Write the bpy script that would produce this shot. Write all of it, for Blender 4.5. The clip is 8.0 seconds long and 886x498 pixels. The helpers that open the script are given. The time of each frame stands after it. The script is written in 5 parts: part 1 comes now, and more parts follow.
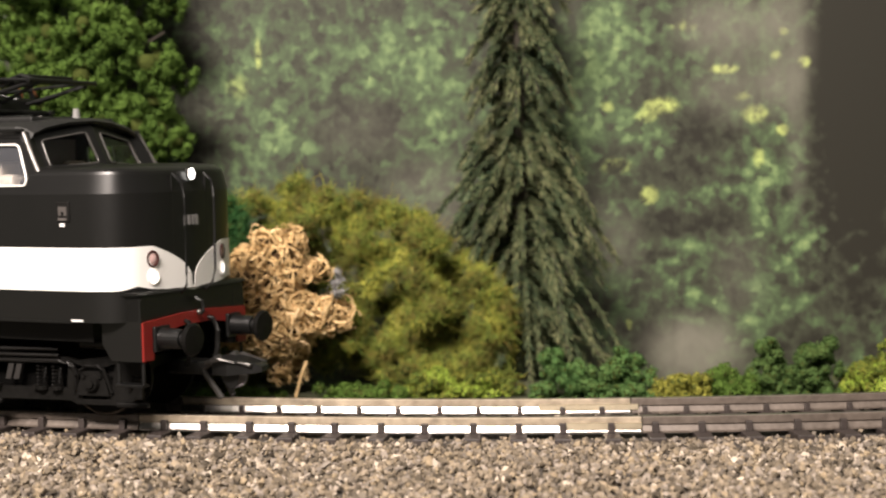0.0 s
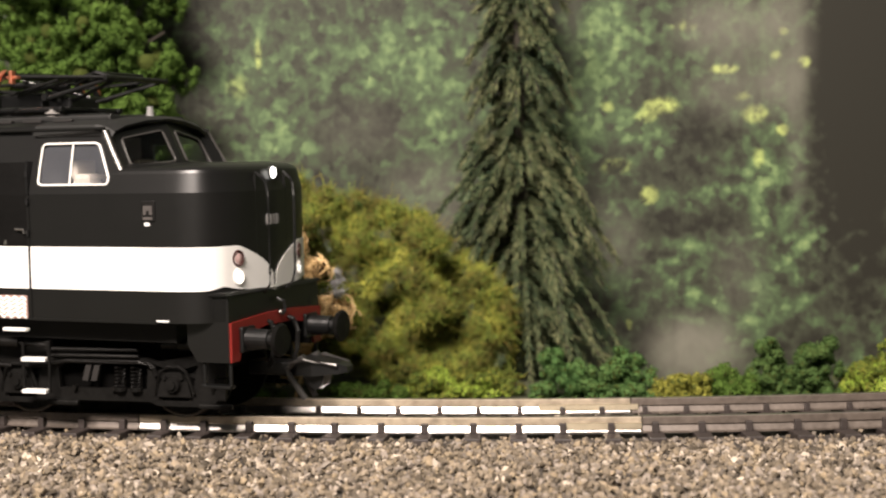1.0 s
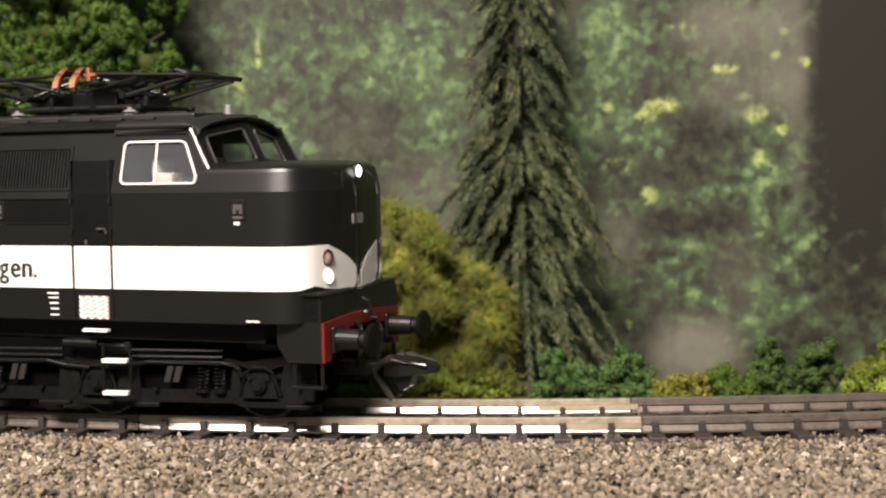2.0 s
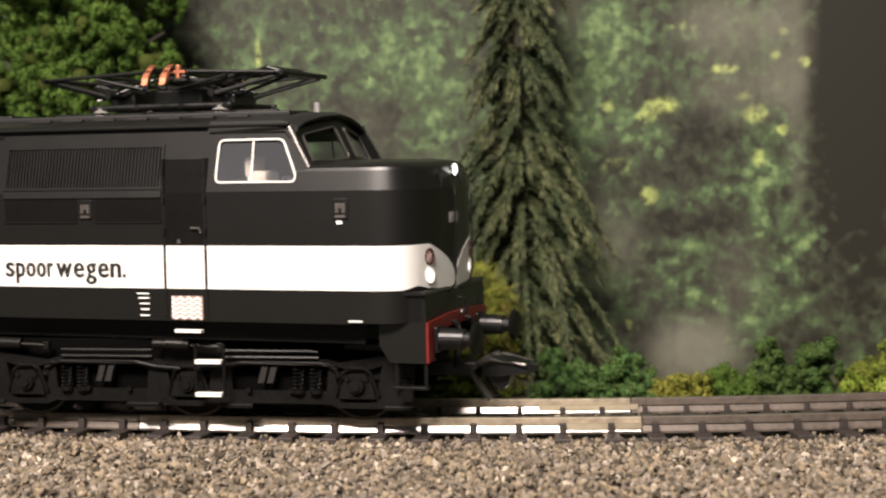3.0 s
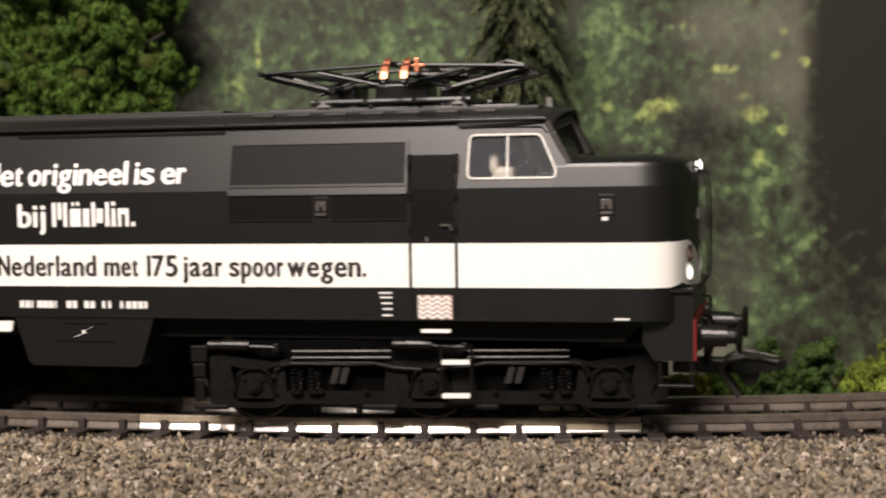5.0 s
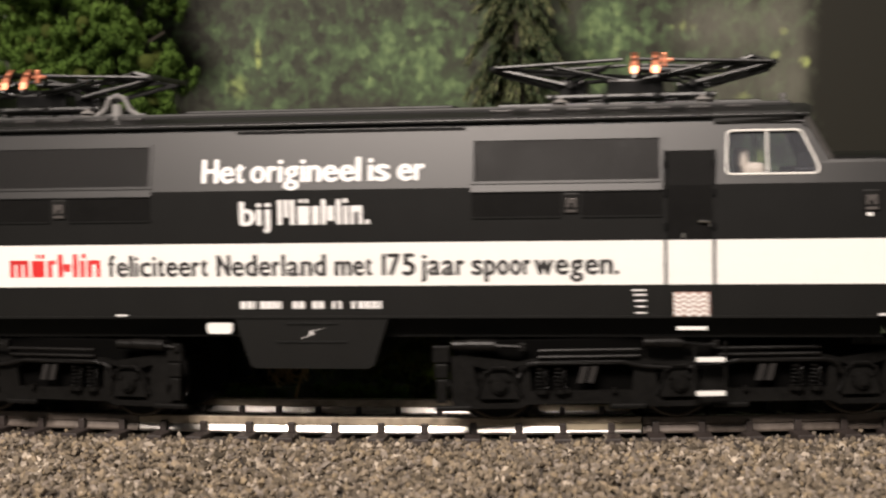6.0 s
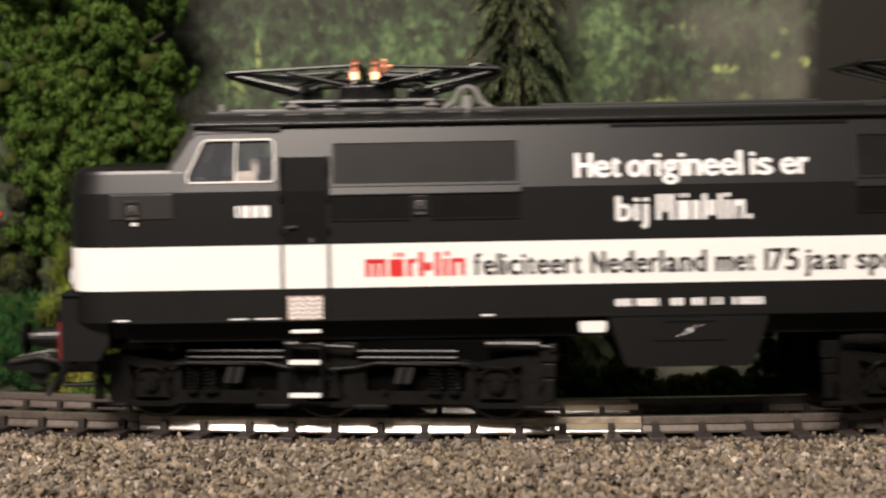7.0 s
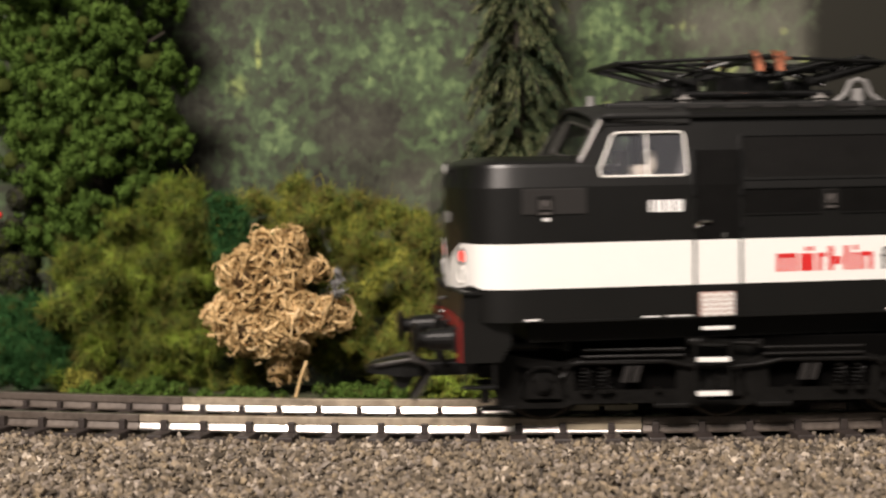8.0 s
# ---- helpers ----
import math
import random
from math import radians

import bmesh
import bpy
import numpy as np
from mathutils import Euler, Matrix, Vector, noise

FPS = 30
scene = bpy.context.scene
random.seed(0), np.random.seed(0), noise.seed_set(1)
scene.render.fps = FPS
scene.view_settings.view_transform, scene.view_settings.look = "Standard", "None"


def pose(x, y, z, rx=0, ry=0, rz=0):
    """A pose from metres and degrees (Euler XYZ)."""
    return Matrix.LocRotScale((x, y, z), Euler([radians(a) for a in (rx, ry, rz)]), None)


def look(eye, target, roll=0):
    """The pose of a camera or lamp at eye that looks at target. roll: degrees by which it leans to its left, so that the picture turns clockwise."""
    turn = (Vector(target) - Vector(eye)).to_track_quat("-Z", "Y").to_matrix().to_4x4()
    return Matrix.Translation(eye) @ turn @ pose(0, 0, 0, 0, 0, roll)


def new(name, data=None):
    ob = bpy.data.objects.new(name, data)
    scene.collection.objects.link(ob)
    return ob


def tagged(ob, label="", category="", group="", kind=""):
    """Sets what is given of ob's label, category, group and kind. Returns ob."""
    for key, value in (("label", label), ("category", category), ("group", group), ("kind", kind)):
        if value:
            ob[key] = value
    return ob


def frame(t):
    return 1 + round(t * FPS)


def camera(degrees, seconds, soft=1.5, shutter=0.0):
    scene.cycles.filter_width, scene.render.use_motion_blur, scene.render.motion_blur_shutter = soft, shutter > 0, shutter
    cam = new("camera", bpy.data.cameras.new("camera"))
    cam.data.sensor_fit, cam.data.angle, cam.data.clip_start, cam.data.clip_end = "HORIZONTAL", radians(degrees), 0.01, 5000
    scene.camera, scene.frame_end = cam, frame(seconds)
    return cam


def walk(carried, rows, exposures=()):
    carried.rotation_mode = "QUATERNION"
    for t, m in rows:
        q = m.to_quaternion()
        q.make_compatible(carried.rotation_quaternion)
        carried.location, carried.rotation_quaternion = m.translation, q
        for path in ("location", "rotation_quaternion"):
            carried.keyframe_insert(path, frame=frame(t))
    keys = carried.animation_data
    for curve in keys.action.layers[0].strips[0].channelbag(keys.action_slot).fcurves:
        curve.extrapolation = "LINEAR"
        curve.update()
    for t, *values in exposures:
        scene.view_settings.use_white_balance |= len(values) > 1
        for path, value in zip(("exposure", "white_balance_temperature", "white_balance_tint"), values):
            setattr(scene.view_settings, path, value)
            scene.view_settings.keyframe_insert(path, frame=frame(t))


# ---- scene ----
# The lens and the fixed camera on its stand beside the layout.
cam = camera(33.54, 8.0, soft=2.2, shutter=0.5)
cam.data.dof.use_dof = True
cam.data.dof.focus_distance, cam.data.dof.aperture_fstop = 0.228, 29.0
PITCH = 0.06001
EYE = (0.0, -0.24077, 0.03908)
CAM = look(EYE, (0.0, EYE[1] + math.cos(PITCH), EYE[2] - math.sin(PITCH)), -1.006)
walk(cam, [(0.0, CAM), (8.0, CAM)],
     exposures=[(0.0, 0.0), (1.5, -0.1), (3.5, -0.36), (4.5, -0.65), (5.5, -0.8), (7.0, -0.82), (8.0, -0.72)])

# ---- light: one room lamp high in front, and the dim room round the layout ----
world = bpy.data.worlds.new("room")
scene.world = world
world.use_nodes = True
bg = world.node_tree.nodes["Background"]
bg.inputs["Color"].default_value = (1.0, 0.93, 0.84, 1)
bg.inputs["Strength"].default_value = 0.19

lamp_data = bpy.data.lights.new("room_lamp", "AREA")
lamp_data.shape, lamp_data.size, lamp_data.size_y = "RECTANGLE", 0.30, 0.14
lamp_data.energy, lamp_data.color = 16.0, (1.0, 0.872, 0.785)
room_lamp = new("room_lamp", lamp_data)
room_lamp.matrix_world = look((-0.17, -0.50, 0.47), (0.0, 0.02, 0.0))

# ---- helpers: all lengths below in millimetres of the model ----
MM = 0.001
RC, CX, CY = 396.25, 42.125, 396.25   # circle on which the middle of the engine runs
RT, RAIL_Z = 400.0, -1.4              # track centre line and rail top


def arc(r, a):
    """Point at radius r and angle a (0 at the apex, positive to the right)."""
    return CX + r * math.sin(a), CY - r * math.cos(a)


def link_mesh(name, me, material, parent=None, label=""):
    me.materials.append(material)
    ob = new(name, me)
    ob.parent = parent
    if label:
        ob["label"] = label
    return ob


def part(name, bm, material, parent=None, label="", smooth=False, fix=True):
    if fix:
        bmesh.ops.recalc_face_normals(bm, faces=bm.faces)
    if smooth:
        for e in bm.edges:
            e.smooth = e.calc_face_angle(0.0) < 0.15
    bmesh.ops.scale(bm, vec=(MM, MM, MM), verts=bm.verts)
    me = bpy.data.meshes.new(name)
    for f in bm.faces:
        f.smooth = smooth
    bm.to_mesh(me)
    bm.free()
    return link_mesh(name, me, material, parent, label)


def heap(name, verts, faces, material, parent=None, label="", smooth=False):
    me = bpy.data.meshes.new(name)
    me.from_pydata((np.asarray(verts, float) * MM).tolist(), [], [list(map(int, f)) for f in faces])
    if smooth:
        me.polygons.foreach_set("use_smooth", [True] * len(me.polygons))
    return link_mesh(name, me, material, parent, label)


def box(bm, x0, x1, y0, y1, z0, z1, bevel=0.0):
    r = bmesh.ops.create_cube(bm, size=1)
    vs = r["verts"]
    for v in vs:
        v.co = Vector(((x0 + x1) / 2 + v.co.x * (x1 - x0), (y0 + y1) / 2 + v.co.y * (y1 - y0), (z0 + z1) / 2 + v.co.z * (z1 - z0)))
    if bevel:
        es = list({e for v in vs for e in v.link_edges})
        bmesh.ops.bevel(bm, geom=es, offset=bevel, segments=2, affect="EDGES", profile=0.6)
    return bm


def rod(bm, p, q, r, r2=None, n=10):
    p, q = Vector(p), Vector(q)
    d = q - p
    m = Matrix.Translation((p + q) / 2) @ d.to_track_quat("Z", "Y").to_matrix().to_4x4()
    bmesh.ops.create_cone(bm, cap_ends=True, segments=n, radius1=r, radius2=r if r2 is None else r2, depth=d.length, matrix=m)
    return bm


def pipe(bm, pts, r, n=8, closed=False):
    """A round tube through points."""
    pts = [Vector(p) for p in pts]
    k = len(pts)
    rings = []
    for i, p in enumerate(pts):
        a = pts[i - 1] if (i or closed) else p
        b = pts[(i + 1) % k] if (i < k - 1 or closed) else p
        d = (b - a).normalized()
        u = d.cross(Vector((0.13, 0.21, 0.97)))
        if u.length < 0.2:
            u = d.cross(Vector((0.9, 0.3, 0.1)))
        u.normalize()
        w = d.cross(u)
        rings.append([bm.verts.new(p + r * (u * math.cos(2 * math.pi * j / n) + w * math.sin(2 * math.pi * j / n))) for j in range(n)])
    for i in range(k if closed else k - 1):
        a, b = rings[i], rings[(i + 1) % k]
        shift = min(range(n), key=lambda s: (a[0].co - b[s].co).length)
        for j in range(n):
            bm.faces.new((a[j], a[(j + 1) % n], b[(j + 1 + shift) % n], b[(j + shift) % n]))
    if not closed:
        bm.faces.new(rings[0])
        bm.faces.new(rings[-1])
    return bm


def loft(bm, rings, caps=True, closed=True):
    vs = [[bm.verts.new(p) for p in ring] for ring in rings]
    n = len(vs[0])
    for a, b in zip(vs, vs[1:]):
        for j in range(n if closed else n - 1):
            bm.faces.new((a[j], a[(j + 1) % n], b[(j + 1) % n], b[j]))
    if caps:
        bm.faces.new(vs[0])
        bm.faces.new(vs[-1])
    return bm


def plate(bm, corners, holes=(), thick=0.5):
    """A flat plate given by its outline, with holes cut through it."""
    edges = []
    for loop in (corners, *holes):
        vs = [bm.verts.new(p) for p in loop]
        edges += [bm.edges.new((vs[i], vs[(i + 1) % len(vs)])) for i in range(len(vs))]
    r = bmesh.ops.triangle_fill(bm, use_beauty=True, use_dissolve=False, edges=edges)
    fs = [g for g in r["geom"] if isinstance(g, bmesh.types.BMFace)]
    bmesh.ops.recalc_face_normals(bm, faces=fs)
    bmesh.ops.solidify(bm, geom=fs, thickness=thick)
    return bm


def rounded(pts, r, n=4):
    """A polygon with its corners rounded."""
    out = []
    k = len(pts)
    for i in range(k):
        p, a, b = Vector(pts[i]), Vector(pts[i - 1]), Vector(pts[(i + 1) % k])
        u, w = (a - p), (b - p)
        rr = min(r, u.length * 0.45, w.length * 0.45)
        u, w = p + u.normalized() * rr, p + w.normalized() * rr
        for j in range(n + 1):
            t = j / n
            out.append(tuple((1 - t) ** 2 * u + 2 * t * (1 - t) * p + t * t * w))
    return out


# ---- materials ----
def material(name, colour, rough=0.5, metal=0.0, vary=0.0, scale=900.0, bump=0.0, spec=0.5, coat=0.0):
    m = bpy.data.materials.new(name)
    m.use_nodes = True
    nt = m.node_tree
    b = nt.nodes["Principled BSDF"]
    b.inputs["Base Color"].default_value = (*colour, 1)
    b.inputs["Roughness"].default_value = rough
    b.inputs["Metallic"].default_value = metal
    b.inputs["Specular IOR Level"].default_value = spec
    b.inputs["Coat Weight"].default_value = coat
    if vary or bump:
        co = nt.nodes.new("ShaderNodeTexCoord")
        n1 = nt.nodes.new("ShaderNodeTexNoise")
        n1.inputs["Scale"].default_value, n1.inputs["Detail"].default_value = scale, 6
        nt.links.new(co.outputs["Object"], n1.inputs["Vector"])
        n2 = nt.nodes.new("ShaderNodeTexNoise")
        n2.inputs["Scale"].default_value, n2.inputs["Detail"].default_value = scale * 0.12, 4
        nt.links.new(co.outputs["Object"], n2.inputs["Vector"])
        add = nt.nodes.new("ShaderNodeMath")
        add.operation = "ADD"
        nt.links.new(n1.outputs["Fac"], add.inputs[0])
        nt.links.new(n2.outputs["Fac"], add.inputs[1])
        if vary:
            mr = nt.nodes.new("ShaderNodeMapRange")
            mr.inputs["From Min"].default_value, mr.inputs["From Max"].default_value = 0.6, 1.4
            mr.inputs["To Min"].default_value, mr.inputs["To Max"].default_value = 1 - vary, 1 + vary
            nt.links.new(add.outputs[0], mr.inputs["Value"])
            mx = nt.nodes.new("ShaderNodeVectorMath")
            mx.operation = "SCALE"
            mx.inputs[0].default_value = colour
            nt.links.new(mr.outputs[0], mx.inputs["Scale"])
            nt.links.new(mx.outputs[0], b.inputs["Base Color"])
            ro = nt.nodes.new("ShaderNodeMapRange")
            ro.inputs["From Min"].default_value, ro.inputs["From Max"].default_value = 0.6, 1.4
            ro.inputs["To Min"].default_value, ro.inputs["To Max"].default_value = max(0.02, rough - 0.25 * vary), min(1, rough + 0.25 * vary)
            nt.links.new(add.outputs[0], ro.inputs["Value"])
            nt.links.new(ro.outputs[0], b.inputs["Roughness"])
        if bump:
            bp = nt.nodes.new("ShaderNodeBump")
            bp.inputs["Strength"].default_value, bp.inputs["Distance"].default_value = bump, 0.0002
            nt.links.new(n1.outputs["Fac"], bp.inputs["Height"])
            nt.links.new(bp.outputs[0], b.inputs["Normal"])
    return m


def leafy(name, colours, rough=0.8, spec=0.12, spread=0.5, patch=120):
    """A colour of its own for each leaf, fibre or stone."""
    m = bpy.data.materials.new(name)
    m.use_nodes = True
    nt = m.node_tree
    b = nt.nodes["Principled BSDF"]
    b.inputs["Roughness"].default_value = rough
    b.inputs["Specular IOR Level"].default_value = spec
    geo = nt.nodes.new("ShaderNodeNewGeometry")
    ramp = nt.nodes.new("ShaderNodeValToRGB")
    els = ramp.color_ramp.elements
    while len(els) < len(colours):
        els.new(0.5)
    for i, c in enumerate(colours):
        els[i].position = i / (len(colours) - 1)
        els[i].color = (*c, 1)
    co = nt.nodes.new("ShaderNodeTexCoord")
    no = nt.nodes.new("ShaderNodeTexNoise")
    no.inputs["Scale"].default_value, no.inputs["Detail"].default_value = patch, 3
    nt.links.new(co.outputs["Object"], no.inputs["Vector"])
    ma = nt.nodes.new("ShaderNodeMath")
    ma.operation = "MULTIPLY_ADD"
    ma.inputs[1].default_value = spread
    nt.links.new(geo.outputs["Random Per Island"], ma.inputs[0])
    m2 = nt.nodes.new("ShaderNodeMapRange")
    m2.inputs["From Min"].default_value, m2.inputs["From Max"].default_value = 0.3, 0.7
    m2.inputs["To Max"].default_value = 1.0 - spread
    nt.links.new(no.outputs["Fac"], m2.inputs["Value"])
    nt.links.new(m2.outputs[0], ma.inputs[2])
    nt.links.new(ma.outputs[0], ramp.inputs["Fac"])
    nt.links.new(ramp.outputs["Color"], b.inputs["Base Color"])
    return m


def glowing(name, colour, strength):
    m = material(name, colour, 0.2)
    b = m.node_tree.nodes["Principled BSDF"]
    b.inputs["Emission Color"].default_value = (*colour, 1)
    b.inputs["Emission Strength"].default_value = strength
    return m


BLACK = material("black_satin_paint", (0.0042, 0.0041, 0.0038), 0.37, vary=0.06, scale=1800, bump=0.015, spec=0.5)
ROOF = material("black_matt_roof", (0.009, 0.009, 0.0085), 0.55, vary=0.2, scale=2500)
UNDER = material("black_plastic", (0.0065, 0.0061, 0.0056), 0.5, vary=0.3, scale=1500, spec=0.2)
BOGIE = material("bogie_black", (0.0052, 0.0049, 0.0045), 0.46, vary=0.35, scale=1500, bump=0.1, spec=0.15)
BOGIE_WORN = material("rubbed_bogie_black", (0.005, 0.0046, 0.0042), 0.36, vary=0.25, scale=1500, spec=0.24)
SHADE_BLACK = material("shade_black", (0.002, 0.0019, 0.0018), 0.8, spec=0.03)
FRAME = material("black_metal", (0.004, 0.004, 0.004), 0.36, vary=0.2, scale=1500)
WHITE = material("white_paint", (0.82, 0.81, 0.78), 0.4, vary=0.02, scale=1500)
CREAM = material("cream_trim", (0.8, 0.78, 0.74), 0.35)
RED = material("red_paint", (0.17, 0.011, 0.008), 0.45, vary=0.1, scale=1500)
LETTER_RED = material("red_print", (0.6, 0.02, 0.02), 0.5)
LETTER_DARK = material("dark_print", (0.012, 0.011, 0.011), 0.5)
LETTER_WHITE = material("white_print", (0.8, 0.79, 0.78), 0.5)
STEEL = material("bright_steel", (0.62, 0.6, 0.57), 0.25, 1.0, vary=0.1)
LOUVRE = material("matt_black_louvre", (0.0034, 0.0032, 0.003), 0.5, vary=0.2, scale=1500, spec=0.15)
COPPER = material("copper_strip", (0.74, 0.29, 0.17), 0.46, 1.0, vary=0.15)
SEAT = material("cream_plastic", (0.6, 0.52, 0.4), 0.5)
LENS_RED = material("red_lens", (0.5, 0.34, 0.32), 0.1, coat=1.0)
LIT = glowing("lit_lamp", (1.0, 0.96, 0.9), 4.0)
LIT_RED = glowing("lit_red_lamp", (1.0, 0.05, 0.03), 2.5)
# bluish tint and faint milkiness stand in for the room's reflection
GLASS = bpy.data.materials.new("window_glass")
GLASS.use_nodes = True
gb = GLASS.node_tree.nodes["Principled BSDF"]
gb.inputs["Transmission Weight"].default_value = 0.96
gb.inputs["Roughness"].default_value = 0.03
gb.inputs["IOR"].default_value = 1.1
gb.inputs["Base Color"].default_value = (0.58, 0.6, 0.66, 1)
CLEAR = bpy.data.materials.new("clear_glass")
CLEAR.use_nodes = True
cb = CLEAR.node_tree.nodes["Principled BSDF"]
cb.inputs["Transmission Weight"].default_value = 1.0
cb.inputs["Roughness"].default_value = 0.02
cb.inputs["IOR"].default_value = 1.15
cb.inputs["Base Color"].default_value = (0.8, 0.82, 0.8, 1)

RAIL_BRIGHT = material("polished_rail", (0.72, 0.69, 0.65), 0.3, 1.0, vary=0.05, scale=1200)
RAIL_DULL = material("dull_rail", (0.11, 0.09, 0.075), 0.42, 0.25, vary=0.35, scale=1200)
RAIL_HEAD = material("rail_head", (0.33, 0.275, 0.205), 0.38, 0.2, vary=0.5, scale=700)
WHEEL_RIM = material("darkened_wheel_rim", (0.1, 0.085, 0.07), 0.5, 0.5, vary=0.2)
JOINER = material("nickel_joiner", (0.72, 0.62, 0.45), 0.35, 1.0, vary=0.1)
SLEEPER = material("brown_plastic_sleeper", (0.035, 0.027, 0.024), 0.55, vary=0.3, scale=900, bump=0.2)
GRAVEL_BASE = material("ballast_bed", (0.05, 0.042, 0.034), 0.9, vary=0.4, scale=900, bump=0.5)
STONES = leafy("ballast_stones", [(0.036, 0.031, 0.025), (0.108, 0.089, 0.065), (0.195, 0.16, 0.117), (0.138, 0.119, 0.099), (0.285, 0.225, 0.147), (0.22, 0.19, 0.162), (0.56, 0.48, 0.38)], 0.8, spread=0.9)
BOARD = material("plywood_board", (0.34, 0.22, 0.12), 0.7, vary=0.25, scale=60, bump=0.2)
GROUND = material("layout_ground", (0.05, 0.055, 0.025), 0.95, vary=0.5, scale=500, bump=0.6)

# ---- the setting: layout board, ballast, track, printed backdrop ----
def build_ground():
    bm = bmesh.new()
    n, m = 60, 44
    rows = []
    for j in range(m + 1):
        y = -150 + 440 * j / m
        row = []
        for i in range(n + 1):
            x = -420 + 840 * i / n
            fall = 0.4 * min(26, max(0, y - 62)) * min(1, max(0, (x + 130) / 40))
            row.append(bm.verts.new((x, y, -6.6 - fall + 0.5 * noise.noise(Vector((i * 1.7, j * 1.3, 0))))))
        rows.append(row)
    for j in range(m):
        for i in range(n):
            bm.faces.new((rows[j][i], rows[j][i + 1], rows[j + 1][i + 1], rows[j + 1][i]))
    rim = [e for e in bm.edges if e.is_boundary]
    low = bmesh.ops.extrude_edge_only(bm, edges=rim)
    for v in low["geom"]:
        if isinstance(v, bmesh.types.BMVert):
            v.co.z = -22
    g = part("ground", bm, GROUND, smooth=True)
    tagged(g, "dark green flocked layout ground behind the track", "ground", kind="structure")

    bm = bmesh.new()
    box(bm, -425, 425, -155, 295, -40, -21.9, 0.8)
    tagged(part("baseboard", bm, BOARD), "plain plywood baseboard that carries the layout", "baseboard", kind="structure")

    bm = bmesh.new()
    # ballast bed in front of and under the track, following the curve
    rings = []
    for k in range(81):
        a = -0.62 + 1.1 * k / 80
        ring = []
        for off, z in ((-17, -7.5), (-15, -5.2), (0, -4.9), (16, -4.9), (30, -5.2), (60, -5.8), (100, -7), (100, -8)):
            x, y = arc(RT + off, a)
            ring.append((x, y, z))
        rings.append(ring)
    loft(bm, rings)
    b = part("ballast_bed", bm, GRAVEL_BASE)
    tagged(b, "grey-brown ballast bed under the curved track", "ballast", kind="structure")


def build_stones():
    rng = np.random.default_rng(5)
    t = (1 + 5 ** 0.5) / 2
    ico = np.array([(-1, t, 0), (1, t, 0), (-1, -t, 0), (1, -t, 0), (0, -1, t), (0, 1, t), (0, -1, -t), (0, 1, -t), (t, 0, -1), (t, 0, 1), (-t, 0, -1), (-t, 0, 1)])
    ico /= np.linalg.norm(ico[0])
    tri = np.array([(0, 11, 5), (0, 5, 1), (0, 1, 7), (0, 7, 10), (0, 10, 11), (1, 5, 9), (5, 11, 4), (11, 10, 2), (10, 7, 6), (7, 1, 8),
                    (3, 9, 4), (3, 4, 2), (3, 2, 6), (3, 6, 8), (3, 8, 9), (4, 9, 5), (2, 4, 11), (6, 2, 10), (8, 6, 7), (9, 8, 1)])
    V, F = [], []
    count = 21000
    for i in range(count):
        a = rng.uniform(-0.34, 0.15)
        off = 14.2 + 51.4 * rng.random() ** 1.1
        if rng.random() < 0.035:
            off = rng.uniform(10.2, 14.4)
        if i > count * 0.93:
            off = rng.uniform(-16, 9)
        x, y = arc(RT + off, a)
        s = rng.uniform(0.3, 0.74) * (1.35 if rng.random() < 0.08 else 1)
        z = -4.9 + rng.uniform(-0.25, 0.55) - max(0, off - 30) * 0.012
        if off < 15:
            z += rng.uniform(-0.3, 0.25)
            s *= 0.8
        if -9 < off < 9:
            z -= 0.4
        q = rng.normal(size=4)
        q /= np.linalg.norm(q)
        w, p, r, u = q
        R = np.array([[1 - 2 * (r * r + u * u), 2 * (p * r - u * w), 2 * (p * u + r * w)],
                      [2 * (p * r + u * w), 1 - 2 * (p * p + u * u), 2 * (r * u - p * w)],
                      [2 * (p * u - r * w), 2 * (r * u + p * w), 1 - 2 * (p * p + r * r)]])
        v = ico * rng.uniform(0.4, 1.4, (12, 1)) * np.array([1, rng.uniform(0.6, 0.95), rng.uniform(0.5, 0.9)]) * s
        V.append(v @ R.T + (x, y, z))
        F.append(tri + 12 * i)
    ob = heap("ballast", np.concatenate(V), np.concatenate(F), STONES)
    tagged(ob, "loose crushed stone ballast in grey and tan", "gravel", kind="stuff")


RAIL_HEAD_PROFILE = [(-0.5, 0.0), (0.5, 0.0), (0.62, -0.14), (0.66, -1.15), (0.44, -1.35), (-0.44, -1.35), (-0.66, -1.15), (-0.62, -0.14)]
RAIL_WEB_PROFILE = [(-0.34, -1.3), (0.34, -1.3), (0.38, -1.4), (0.84, -2.22), (1.12, -2.32), (1.12, -2.5), (-1.12, -2.5), (-1.12, -2.32), (-0.84, -2.22), (-0.38, -1.4)]


def rail(name, r, a0, a1, web, head, parent, label):
    n = max(4, int((a1 - a0) * 160))
    made = []
    for profile, mat in ((RAIL_WEB_PROFILE, web), (RAIL_HEAD_PROFILE, head)):
        bm = bmesh.new()
        loft(bm, [[(*arc(r + dy, a0 + (a1 - a0) * k / n), RAIL_Z + dz) for dy, dz in profile] for k in range(n + 1)])
        made.append(bm)
    ob = part(name, made[0], web, parent, label)
    part("rail_head", made[1], head, ob, "brownish rail head")
    # strip rubbed bright by the wheels
    bm = bmesh.new()
    loft(bm, [[(*arc(r + dy, a0 + (a1 - a0) * k / n), RAIL_Z + dz) for dy, dz in ((-0.3, 0.02), (0.42, 0.02), (0.5, -0.03), (-0.3, -0.03))] for k in range(n + 1)])
    part("running_surface", bm, RAIL_BRIGHT, ob, "bright rubbed running surface")
    return ob


